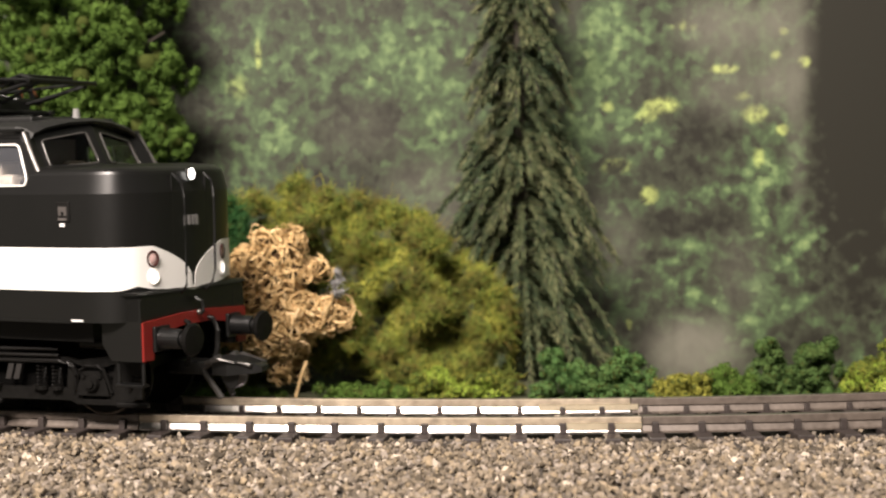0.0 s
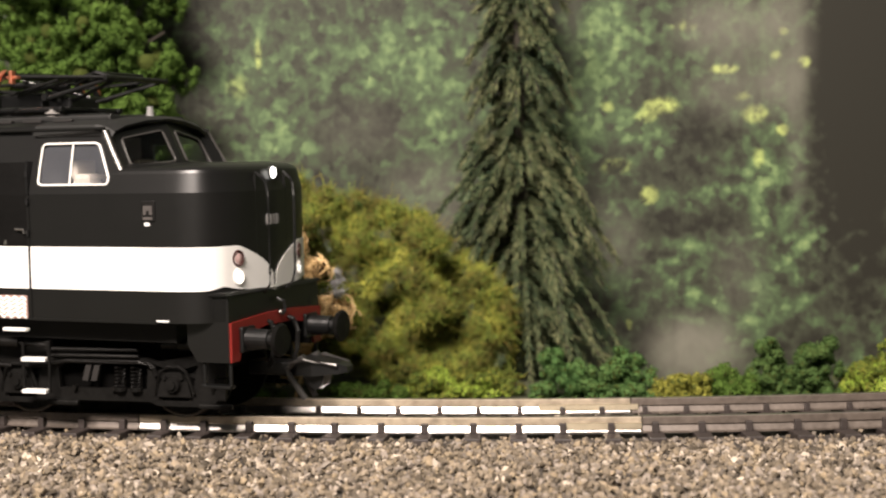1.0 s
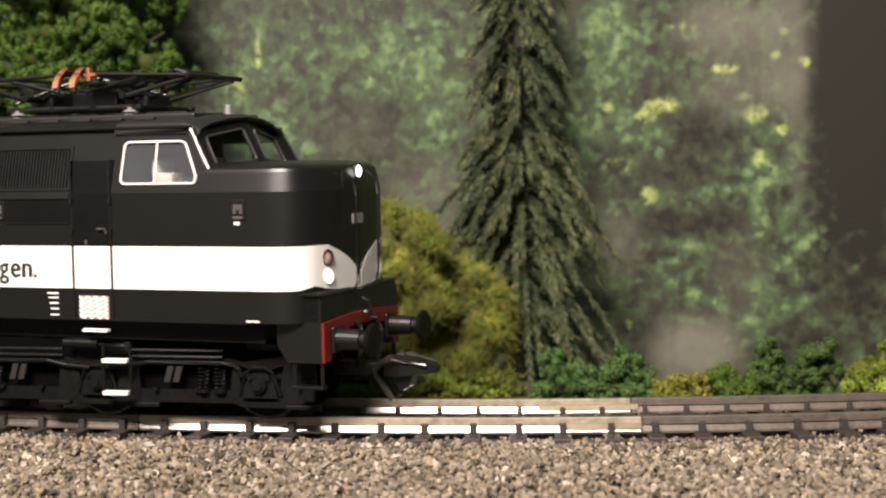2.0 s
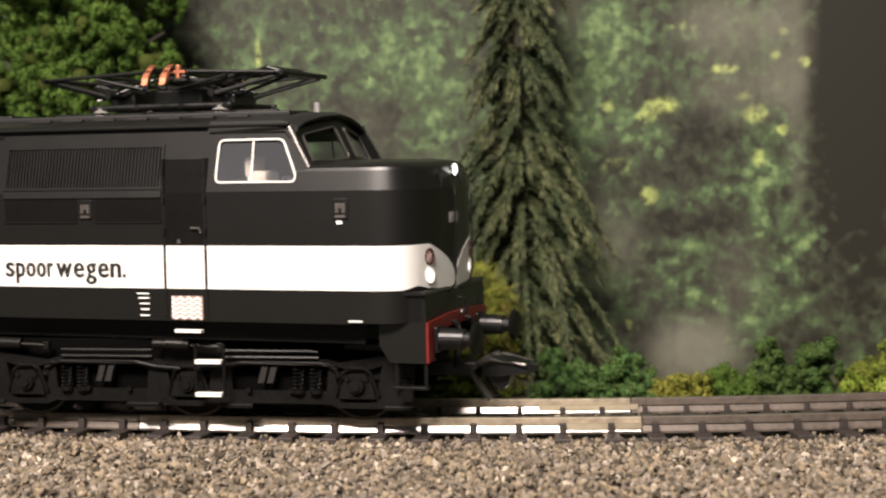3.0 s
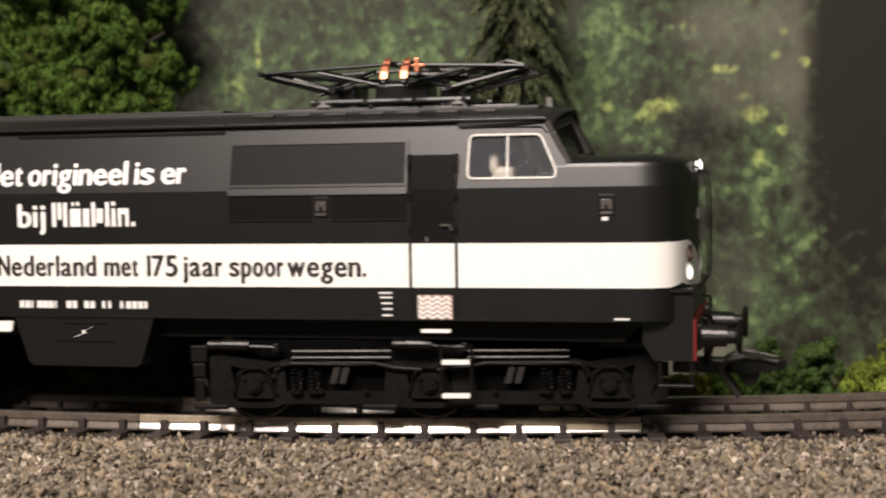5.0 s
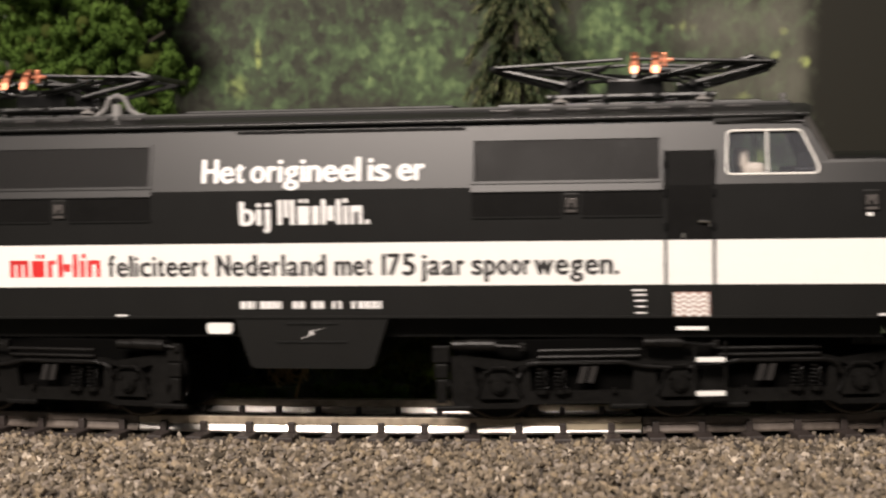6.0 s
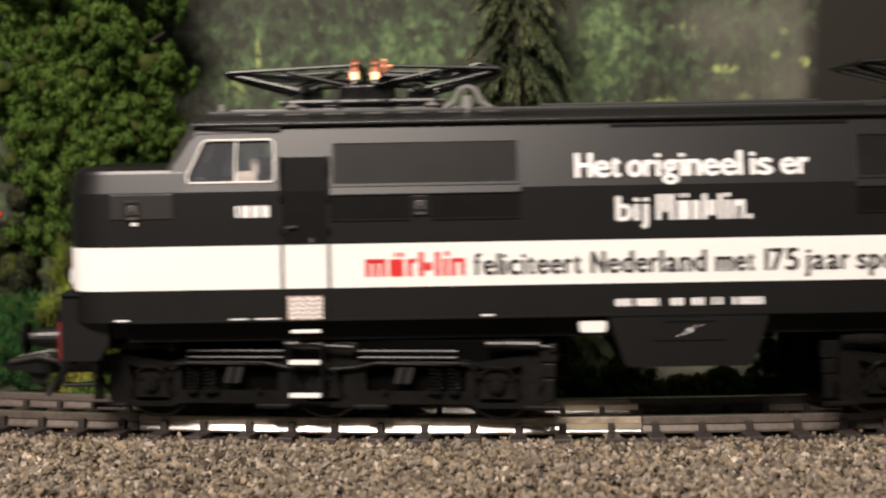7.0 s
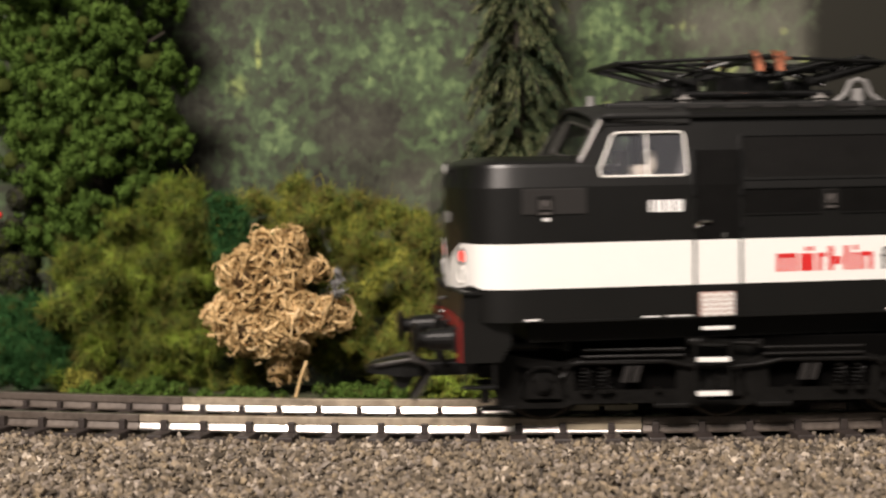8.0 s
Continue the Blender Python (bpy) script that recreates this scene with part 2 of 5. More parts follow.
def build_track():
    track = tagged(new("railway_track"), "curved model railway track with brown sleepers on ballast", "railway track")
    cuts = [(-0.80, -0.2275, RAIL_DULL, RAIL_DULL, "dull brownish steel rail"), (-0.227, -0.0284, RAIL_BRIGHT, RAIL_HEAD, "polished bright steel rail"), (-0.0278, 0.55, RAIL_DULL, RAIL_DULL, "dull brownish steel rail")]
    for a0, a1, web, head, lab in cuts:
        rail("rail", RT + 8.85, a0, a1, web, head, track, lab)
        rail("rail", RT - 8.85, a0, a1, web, head, track, lab)
    # joiners that clasp the rail web at the joint
    for r, a0, a1 in ((RT + 8.85, -0.0585, -0.0283), (RT - 8.85, -0.0675, -0.0250)):
        bm = bmesh.new()
        rings = []
        for k in range(9):
            a = a0 + (a1 - a0) * k / 8
            rings.append([(*arc(r + dy, a), RAIL_Z + dz) for dy, dz in ((0.7, -0.9), (0.84, -1.02), (0.98, -1.85), (0.88, -1.9), (0.68, -1.1), (-0.68, -1.1), (-0.88, -1.9), (-0.98, -1.85), (-0.84, -1.02), (-0.7, -0.9))])
        loft(bm, rings)
        part("rail_joiner", bm, JOINER, track, "pale brass-coloured rail joiner")
    # sleepers with their rail chairs
    bm = bmesh.new()
    box(bm, -1.3, 1.3, -14.8, 14.8, -5.9, -3.75, 0.22)
    for s in (-1, 1):
        for side in (-1, 1):
            wide, high = (0.4, -2.6) if s != side else (0.52, -2.15)
            box(bm, -wide, wide, s * 8.85 + side * 1.3 - 0.5, s * 8.85 + side * 1.3 + 0.5, -3.8, high, 0.12)
    for v in bm.verts:
        v.co.z += RAIL_Z + 1.4
    first = part("sleeper", bm, SLEEPER, track)
    step = 7.05 / RT
    a_ref = (11.3 - 42.1) / 408
    rnd = random.Random(3)
    for k in range(-34, 34):
        a = a_ref + k * step
        x, y = arc(RT, a)
        ob = first if k == -34 else new("sleeper", first.data)
        ob.parent = track
        ob.matrix_basis = pose(x * MM, y * MM, rnd.uniform(-0.1, 0.05) * MM, 0, 0, math.degrees(a) + rnd.uniform(-1.5, 1.5))


def poster_material():
    m = bpy.data.materials.new("printed_forest")
    m.use_nodes = True
    nt = m.node_tree
    b = nt.nodes["Principled BSDF"]
    b.inputs["Roughness"].default_value = 0.6
    b.inputs["Specular IOR Level"].default_value = 0.3
    co = nt.nodes.new("ShaderNodeTexCoord")
    mm = nt.nodes.new("ShaderNodeVectorMath")
    mm.operation = "SCALE"
    mm.inputs["Scale"].default_value = 1091.7
    nt.links.new(co.outputs["Object"], mm.inputs[0])

    def calc(op, *vals):
        n = nt.nodes.new("ShaderNodeMath")
        n.operation = op
        for i, v in enumerate(vals):
            if isinstance(v, (int, float)):
                n.inputs[i].default_value = v
            else:
                nt.links.new(v, n.inputs[i])
        return n.outputs[0]

    def nz(scale, detail, sx=1.0, sz=1.0, dist=0.0, rough=0.6):
        mp = nt.nodes.new("ShaderNodeMapping")
        mp.inputs["Scale"].default_value = (sx, 1, sz)
        nt.links.new(mm.outputs[0], mp.inputs["Vector"])
        n = nt.nodes.new("ShaderNodeTexNoise")
        n.inputs["Scale"].default_value, n.inputs["Detail"].default_value = scale, detail
        n.inputs["Distortion"].default_value, n.inputs["Roughness"].default_value = dist, rough
        nt.links.new(mp.outputs[0], n.inputs["Vector"])
        return n.outputs["Fac"]

    def spot(x, z, rx, rz, gain, lean=0):
        mp = nt.nodes.new("ShaderNodeMapping")
        mp.vector_type = "TEXTURE"
        mp.inputs["Location"].default_value = (x, 0, z)
        mp.inputs["Rotation"].default_value = (0, math.radians(lean), 0)
        mp.inputs["Scale"].default_value = (rx, 1000, rz)
        nt.links.new(mm.outputs[0], mp.inputs["Vector"])
        ln = nt.nodes.new("ShaderNodeVectorMath")
        ln.operation = "LENGTH"
        nt.links.new(mp.outputs[0], ln.inputs[0])
        mr = nt.nodes.new("ShaderNodeMapRange")
        mr.interpolation_type = "SMOOTHSTEP"
        mr.inputs["From Min"].default_value, mr.inputs["From Max"].default_value = 0.25, 1.3
        mr.inputs["To Min"].default_value, mr.inputs["To Max"].default_value = gain, 0.0
        nt.links.new(ln.outputs["Value"], mr.inputs["Value"])
        return mr.outputs[0]

    def total(spots):
        s = None
        for q in spots:
            o = spot(*q)
            s = o if s is None else calc("ADD", s, o)
        return s

    # where the printed leaves are dense, single fronds, and the dark areas between
    crowns = total([(-42.0, 60.5, 15.2, 15.2, 0.05), (-47.5, 56.4, 6.2, 8.3, 0.06), (-39.2, 42.6, 12.4, 9.7, 0.1), (-11.6, 64.7, 19.3, 12.4, 0.1), (-1.9, 50.9, 8.3, 16.6, 0.1), (39.5, 66.0, 11.0, 15.2, 0.18),
                   (33.9, 46.7, 6.9, 9.7, 0.14), (45.0, 48.1, 8.3, 8.3, 0.1), (80.9, 35.7, 7.6, 5.5, 0.18), (77.4, 24.6, 2.8, 11.0, 0.16)])
    fronds = total([(71.2, 30.8, 5.5, 2.5, 0.1), (59.5, 17.7, 7.6, 1.7, 0.2, 8), (56.0, 13.6, 4.8, 1.2, 0.16, 12), (66.0, 3.2, 11.7, 1.5, 0.24, 28), (59.5, -0.9, 5.5, 1.1, 0.16, 12), (87.8, 16.4, 8.3, 1.7, 0.2, -40),
                   (98.8, 18.2, 5.2, 1.2, 0.2, -35), (99.9, 10.6, 5.2, 1.2, 0.2, -38), (85.0, 24.6, 6.9, 1.9, 0.16, -60), (77.4, 1.2, 4.1, 11.0, 0.12), (85.0, 1.2, 5.5, 1.9, 0.14, -45), (90.5, 3.9, 6.2, 1.4, 0.12, -40)])
    # tall spot at x -59.9: broadleaf tree's shadow painted into the print
    gaps_and_shadow = total([(64.3, 46.0, 8.3, 6.9, -0.18), (58.1, 35.7, 10.4, 5.5, -0.12), (62.9, 23.3, 15.2, 5.0, -0.14), (47.7, 19.1, 8.3, 8.3, -0.08), (-18.5, 48.8, 13.8, 8.3, -0.12), (-25.4, 35.7, 16.6, 6.9, -0.08),
                   (-59.9, 50.9, 6.2, 35.9, -0.1), (102.9, 59.1, 13.8, 58.0, -0.5), (87.8, -9.9, 12.4, 8.3, -0.15), (-8.8, 26.0, 11.0, 9.7, -0.05), (54.6, -7.1, 12.4, 9.7, -0.16)])
    dense = calc("ADD", calc("MULTIPLY", calc("ADD", crowns, fronds), 1.35), calc("MULTIPLY", gaps_and_shadow, 1.5))
    leaf = nz(0.27, 5, 1.0, 0.8, 0.3, 0.66)
    fine = nz(0.8, 2, 1.0, 0.9, 0.3)
    big = nz(0.075, 3)
    vo = nt.nodes.new("ShaderNodeTexVoronoi")
    vo.inputs["Scale"].default_value = 0.42
    vo.inputs["Randomness"].default_value = 1.0
    wob = nt.nodes.new("ShaderNodeTexNoise")
    wob.inputs["Scale"].default_value, wob.inputs["Detail"].default_value = 0.5, 3
    nt.links.new(mm.outputs[0], wob.inputs["Vector"])
    ws = nt.nodes.new("ShaderNodeVectorMath")
    ws.operation = "MULTIPLY_ADD"
    ws.inputs[1].default_value = (3.2, 3.2, 2.4)
    nt.links.new(wob.outputs["Color"], ws.inputs[0])
    nt.links.new(mm.outputs[0], ws.inputs[2])
    nt.links.new(ws.outputs[0], vo.inputs["Vector"])
    sep = nt.nodes.new("ShaderNodeSeparateColor")
    nt.links.new(vo.outputs["Color"], sep.inputs[0])
    dab = calc("MULTIPLY", calc("SUBTRACT", sep.outputs[0], 0.5), calc("SUBTRACT", 1.0, calc("MULTIPLY", vo.outputs["Distance"], 0.55)))
    leaf = calc("ADD", leaf, calc("MULTIPLY", dab, 0.42))
    d = calc("ADD", calc("ADD", leaf, calc("MULTIPLY", calc("SUBTRACT", fine, 0.5), 0.32)),
             calc("ADD", calc("MULTIPLY", calc("SUBTRACT", big, 0.5), 0.4), calc("SUBTRACT", dense, 0.06)))
    ramp = nt.nodes.new("ShaderNodeValToRGB")
    els = ramp.color_ramp.elements
    stops = [(0.14, (0.014, 0.0132, 0.0085)), (0.4, (0.036, 0.04, 0.025)), (0.54, (0.048, 0.07, 0.034)), (0.68, (0.078, 0.122, 0.054)), (0.82, (0.14, 0.205, 0.085)), (0.98, (0.24, 0.31, 0.13))]
    while len(els) < len(stops):
        els.new(0.5)
    for e, (p, c) in zip(els, stops):
        e.position, e.color = p, (*c, 1)
    nt.links.new(d, ramp.inputs["Fac"])
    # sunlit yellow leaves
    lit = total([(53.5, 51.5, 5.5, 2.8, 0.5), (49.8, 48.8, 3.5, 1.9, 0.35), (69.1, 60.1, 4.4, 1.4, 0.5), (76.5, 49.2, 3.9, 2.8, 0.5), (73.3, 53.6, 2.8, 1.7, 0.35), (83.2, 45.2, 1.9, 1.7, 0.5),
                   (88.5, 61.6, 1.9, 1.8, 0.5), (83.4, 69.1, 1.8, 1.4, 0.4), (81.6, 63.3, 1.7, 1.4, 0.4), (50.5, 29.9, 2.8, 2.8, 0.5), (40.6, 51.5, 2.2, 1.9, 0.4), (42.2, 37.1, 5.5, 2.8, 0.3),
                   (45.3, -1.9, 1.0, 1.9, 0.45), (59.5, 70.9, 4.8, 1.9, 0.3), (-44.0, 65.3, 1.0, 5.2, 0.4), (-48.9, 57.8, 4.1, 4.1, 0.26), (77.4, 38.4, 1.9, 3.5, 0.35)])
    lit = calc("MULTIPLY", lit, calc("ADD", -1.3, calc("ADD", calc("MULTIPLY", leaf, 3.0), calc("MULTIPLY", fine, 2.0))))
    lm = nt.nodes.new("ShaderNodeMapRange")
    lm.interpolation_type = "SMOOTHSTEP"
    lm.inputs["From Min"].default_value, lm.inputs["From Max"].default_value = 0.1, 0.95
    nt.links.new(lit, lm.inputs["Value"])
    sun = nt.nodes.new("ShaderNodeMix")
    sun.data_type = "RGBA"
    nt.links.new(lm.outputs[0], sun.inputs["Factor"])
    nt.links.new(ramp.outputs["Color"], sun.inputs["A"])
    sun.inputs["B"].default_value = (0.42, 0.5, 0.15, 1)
    # pale haze blended into the print's colour
    haze = total([(84.3, 67.4, 6.9, 20.7, 0.34), (61.5, -8.5, 13.1, 9.7, 0.6), (39.5, 17.7, 9.7, 11.0, 0.26), (86.7, 46.7, 3.0, 23.5, 0.2), (-3.3, 28.8, 12.4, 12.4, 0.22), (-19.9, 46.7, 12.4, 8.3, 0.1),
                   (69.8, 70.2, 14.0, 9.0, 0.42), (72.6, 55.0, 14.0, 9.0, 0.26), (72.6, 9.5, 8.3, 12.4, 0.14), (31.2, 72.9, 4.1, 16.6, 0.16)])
    haze = calc("MULTIPLY", haze, calc("ADD", 0.5, calc("MULTIPLY", nz(0.12, 4, 1.0, 0.8, 0.6), 1.5)))
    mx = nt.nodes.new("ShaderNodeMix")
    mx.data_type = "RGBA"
    nt.links.new(haze, mx.inputs["Factor"])
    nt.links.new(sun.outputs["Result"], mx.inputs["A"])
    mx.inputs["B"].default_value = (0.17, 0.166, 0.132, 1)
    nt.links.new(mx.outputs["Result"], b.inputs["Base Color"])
    return m


def build_backdrop():
    bm = bmesh.new()
    # straight behind the scene, bent away where the track swings round
    plan = [(420, 88), (150, 88), (0, 88), (-120, 88), (-145, 91), (-170, 99), (-230, 135), (-420, 260)]
    loft(bm, [[(x, y - 88, -34), (x, y - 88, 190), (x, y - 86.8, 190), (x, y - 86.8, -34)] for x, y in plan])
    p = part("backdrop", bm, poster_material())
    p.location = (0, 0.088, 0.00328)
    tagged(p, "matt printed forest photograph on board behind the layout", "backdrop", kind="structure")


build_ground()
build_track()
build_backdrop()

# ---- the electric locomotive, built round its middle, front to +x ----
NOSE = [(77.0, 16.7), (87.6, 16.7), (90.4, 16.5), (92.7, 15.8), (94.3, 14.6), (95.3, 12.9), (95.9, 11.0), (96.4, 8.6), (96.8, 5.0), (97.05, 2.0), (97.15, 0.0)]


def smooth_plan(pts, n):
    """The same plan with n steps between points, on a smooth curve."""
    out = []
    for i in range(len(pts) - 1):
        p0, p1, p2 = pts[max(0, i - 1)], pts[i], pts[i + 1]
        p3 = pts[i + 2] if i + 2 < len(pts) else (pts[i][0], -pts[i][1])
        for k in range(n):
            t = k / n
            out.append(tuple(0.5 * (2 * b + (c - a) * t + (2 * a - 5 * b + 4 * c - d) * t * t + (3 * b - a - 3 * c + d) * t ** 3) for a, b, c, d in zip(p0, p1, p2, p3)))
    return out + [pts[-1]]


NOSE = NOSE[:2] + smooth_plan(NOSE[1:], 4)[1:]


def nose_outline(inset=0.0, out=0.0):
    """The plan of the bonnet from one side round to the other."""
    half = []
    for i, (x, y) in enumerate(NOSE):
        a, b = NOSE[max(0, i - 1)], NOSE[min(len(NOSE) - 1, i + 1)]
        dx, dy = b[0] - a[0], b[1] - a[1]
        if i == len(NOSE) - 1:
            dx, dy = 0, -1
        ln = math.hypot(dx, dy)
        nx, ny = -dy / ln, dx / ln
        k = out - inset
        half.append((x + nx * k if i else x, max(0.0, y + ny * k)))
    return [(x, -y) for x, y in half] + [(x, y) for x, y in half[-2::-1]]


def side_y(z):
    """Half width of the body at height z."""
    return 16.7 if z <= 34.9 else 16.7 - (z - 34.9) * 0.235


BODY_PROFILE = [(16.7, 15.0), (16.7, 34.9), (side_y(44.9), 44.9), (14.3, 45.7), (11.5, 46.5), (6, 47.1), (0, 47.3)]


def profile_ring(x):
    return [(x, -y, z) for y, z in BODY_PROFILE] + [(x, y, z) for y, z in BODY_PROFILE[-2::-1]]


NARROW = {"i": 0.34, "l": 0.34, "j": 0.5, "t": 0.62, "f": 0.62, "r": 0.66, "1": 0.32, ".": 0.32, "m": 1.62, "w": 1.5, "H": 1.12, "N": 1.16}


def glyph(char):
    """The flat outline of one letter of the built-in font, at size 1."""
    cu = bpy.data.curves.new("glyph", "FONT")
    cu.body, cu.size = char, 1.0
    tmp = bpy.data.objects.new("glyph", cu)
    scene.collection.objects.link(tmp)
    bpy.context.view_layer.update()
    me = bpy.data.meshes.new_from_object(tmp.evaluated_get(bpy.context.evaluated_depsgraph_get()))
    bpy.data.objects.remove(tmp)
    bpy.data.curves.remove(cu)
    pts = np.array([tuple(v.co) for v in me.vertices])
    faces = [tuple(q.vertices) for q in me.polygons]
    bpy.data.meshes.remove(me)
    return pts, faces


def text_part(name, words, x0, x1, z0, height, mat, parent, label, bold=0.1, gap=0.1):
    """A word in condensed letters on the near side, from x0 to x1, standing on z0, its strokes thickened by bold."""
    wide = [NARROW.get(c, 1.0) for c in words]
    unit_x = (x1 - x0) / (sum(wide) + gap * (len(words) - 1))
    V, F, count, x = [], [], 0, x0
    for c, w in zip(words, wide):
        pts, faces = glyph(c)
        lo, hi = pts[:, 0].min(), pts[:, 0].max()
        room = w * unit_x - 2 * bold
        for k, (dx, dz) in enumerate(((-bold, 0), (bold, 0), (0, bold * 0.45), (0, -bold * 0.45), (-bold * 0.5, 0), (bold * 0.5, 0))):
            gx = x + bold + (pts[:, 0] - lo) / (hi - lo) * room + dx
            gz = z0 + pts[:, 1] * height / 0.73 + dz
            gy = np.array([-(side_y(q) + 0.12 + 0.012 * k) for q in gz])
            F += [tuple(v + count for v in f) for f in faces]
            V.append(np.stack([gx, gy, gz], 1))
            count += len(pts)
        x += (w + gap) * unit_x
    return heap(name, np.concatenate(V), F, mat, parent, label)


def bars_part(name, spans, z0, z1, mat, parent, label):
    """Print reduced to plain bars on the near side."""
    for a, b, lo, hi in spans:
        bm = bmesh.new()
        zl, zh = z0 + lo * (z1 - z0), z0 + hi * (z1 - z0)
        box(bm, a, b, -(side_y(zl) + 0.14), -(side_y(zl) - 0.1), zl, zh)
        part(name, bm, mat, parent, label)


def build_bogie(engine, end):
    """One six-wheeled bogie; its own space has its pivot at the origin."""
    bogie_x = 55.0 * end
    bm = bmesh.new()
    box(bm, -5, 5, -12.2, 12.2, 8, 12.5, 0.3)
    bogie = part("bogie", bm, BOGIE, engine, "black bogie with axle boxes, springs and cylinders")
    for x in (-27, 27):
        bm = bmesh.new()
        box(bm, x - 4, x + 4, -12.2, 12.2, 6.5, 8.6, 0.3)
        part("cross_beam", bm, BOGIE, bogie)
    for s in (-1, 1):
        # side frame: a beam with open bays for the springs and for the arms of the axle boxes
        def at(x, z):
            return (x, s * 13.5, z)
        outline = [at(x, z) for x, z in ((-34.8, 10.4), (-33.4, 10.8), (-24.6, 9.4), (-22.6, 9.9), (-6.0, 9.9), (-3.4, 9.2), (3.4, 9.2), (6.0, 9.9), (22.6, 9.9), (24.6, 9.4), (33.4, 10.8), (34.8, 10.4),
                                         (34.8, 3.2), (33.0, 2.3), (24.4, 2.3), (23.0, 2.9), (5.2, 2.9), (4.4, 2.3), (-4.4, 2.3), (-5.2, 2.9), (-23.0, 2.9), (-24.4, 2.3), (-33.0, 2.3), (-34.8, 3.2))]
        holes = []
        for q in (-1, 1):
            holes.append([at(q * x, z) for x, z in ((7.2, 4.9), (22.6, 4.9), (22.9, 8.6), (21.6, 9.2), (8.6, 9.2), (6.9, 8.0))])
            for x in (27.6, 0.0):
                if x or q > 0:
                    holes += [[at(q * x - 3.9, 9.0), at(q * x - 3.2, 5.4), at(q * x - 1.2, 8.2)], [at(q * x + 3.9, 9.0), at(q * x + 1.2, 8.2), at(q * x + 3.2, 5.4)]]
                    holes.append([at(q * x - 2.2, 3.2), at(q * x + 2.2, 3.2), at(q * x + 2.2, 3.7), at(q * x - 2.2, 3.7)])
        bm = bmesh.new()
        plate(bm, outline, holes, 0.9)
        part("side_frame", bm, BOGIE, bogie)
        # added plate hides the wheel tops; near-black puts shade behind the frame
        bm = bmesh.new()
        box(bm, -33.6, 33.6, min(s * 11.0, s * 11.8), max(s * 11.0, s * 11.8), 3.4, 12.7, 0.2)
        part("shade_plate", bm, SHADE_BLACK, bogie)
        yo = s * 14.1
        for q in (-1, 1):
            bm = bmesh.new()
            pipe(bm, [(q * 24.6, yo, 7.2), (q * 24.2, yo, 8.4), (q * 23.2, yo, 9.1), (q * 21.6, yo, 9.3), (q * 8.8, yo, 9.3), (q * 5.4, yo, 8.6), (q * 1.2, yo, 8.3)], 0.36, 8)
            part("equaliser", bm, BOGIE_WORN, bogie)
            for z in (10.2, 11.2):
                bm = bmesh.new()
                rod(bm, (q * 21.5, s * 13.9, z), (q * 6.0, s * 13.9, z), 0.3, n=8)
                part("brake_rod", bm, BOGIE_WORN, bogie)
            # brake shoe carriers low between the wheels
            for x in (34.8, 8.0):
                bm = bmesh.new()
                box(bm, min(q * (x - 3.0), q * (x + 2.6)), max(q * (x - 3.0), q * (x + 2.6)), min(s * 13.2, s * 14.2), max(s * 13.2, s * 14.2), 2.1, 2.9, 0.25)
                part("brake_carrier", bm, BOGIE, bogie)
    # inner end sits outward on the curve: the bogie stands along the rails
    yaw = end * math.degrees(math.asin(55.0 / RT))
    bogie.matrix_basis = pose(bogie_x * MM, 0, RAIL_Z * MM, 0, 0, yaw)
    for s in (-1, 1):
        for x in (-27.6, 0, 27.6):
            bm = bmesh.new()
            loft(bm, [[(x + dx, s * y, z) for dx, z in ((-3.0, 3.9), (3.0, 3.9), (2.4, 6.2), (1.2, 7.8), (-1.2, 7.8), (-2.4, 6.2))] for y in (13.3, 14.2)])
            rod(bm, (x, s * 14.1, 5.9), (x, s * 14.9, 5.9), 1.5, 1.15, 18)
            rod(bm, (x, s * 14.8, 5.9), (x, s * 15.3, 5.9), 0.7, n=12)
            for dx in (-1.5, 1.5):
                rod(bm, (x + dx, s * 14.1, 7.0), (x + dx, s * 14.6, 7.0), 0.35, n=8)
            pipe(bm, [(x - 3.4, s * 14.0, 4.4), (x - 2.2, s * 14.2, 8.0), (x - 1.0, s * 14.2, 8.7), (x + 1.0, s * 14.2, 8.7), (x + 2.2, s * 14.2, 8.0), (x + 3.4, s * 14.0, 4.4)], 0.26, 6)
            part("axle_box", bm, BOGIE, bogie)
        for x in (-20.9, -18.1, 18.1, 20.9):
            bm = bmesh.new()
            pts = [(x + 0.8 * math.cos(k * 0.8), s * 13.6 + 0.8 * math.sin(k * 0.8), 5.0 + k * 0.0765) for k in range(0, 46)]
            pipe(bm, pts, 0.2, 5)
            part("spring", bm, BOGIE_WORN, bogie)
            bm = bmesh.new()
            rod(bm, (x, s * 13.6, 4.6), (x, s * 13.6, 5.2), 1.05, n=12)
            part("spring_seat", bm, BOGIE, bogie)
        for x in (-14.0, 13.2):
            bm = bmesh.new()
            for d in (-0.75, 0.75):
                loft(bm, [[(x + d - 0.9, s * y, 6.2), (x + d + 0.1, s * y, 6.2), (x + d + 0.8, s * y, 8.7), (x + d - 0.2, s * y, 8.7)] for y in (13.3, 14.2)])
            part("shock_absorber", bm, GREY_DARK, bogie)
        for x in (-17.0, -10.0, 10.0, 17.0):
            bm = bmesh.new()
            rod(bm, (x, s * 13.2, 5.0), (x, s * 14.3, 5.0), 0.42, n=8)
            part("bolt", bm, BOGIE_WORN, bogie)
        for x, size, link in ((-34.7, 6.5, 4.2), (-5.5, 6.0, 5.0), (26.0, 8.2, 2.0)):
            bm = bmesh.new()
            rod(bm, (x, s * 14.3, 12.3), (x + size * 0.32, s * 14.3, 12.3), 0.78, n=14)
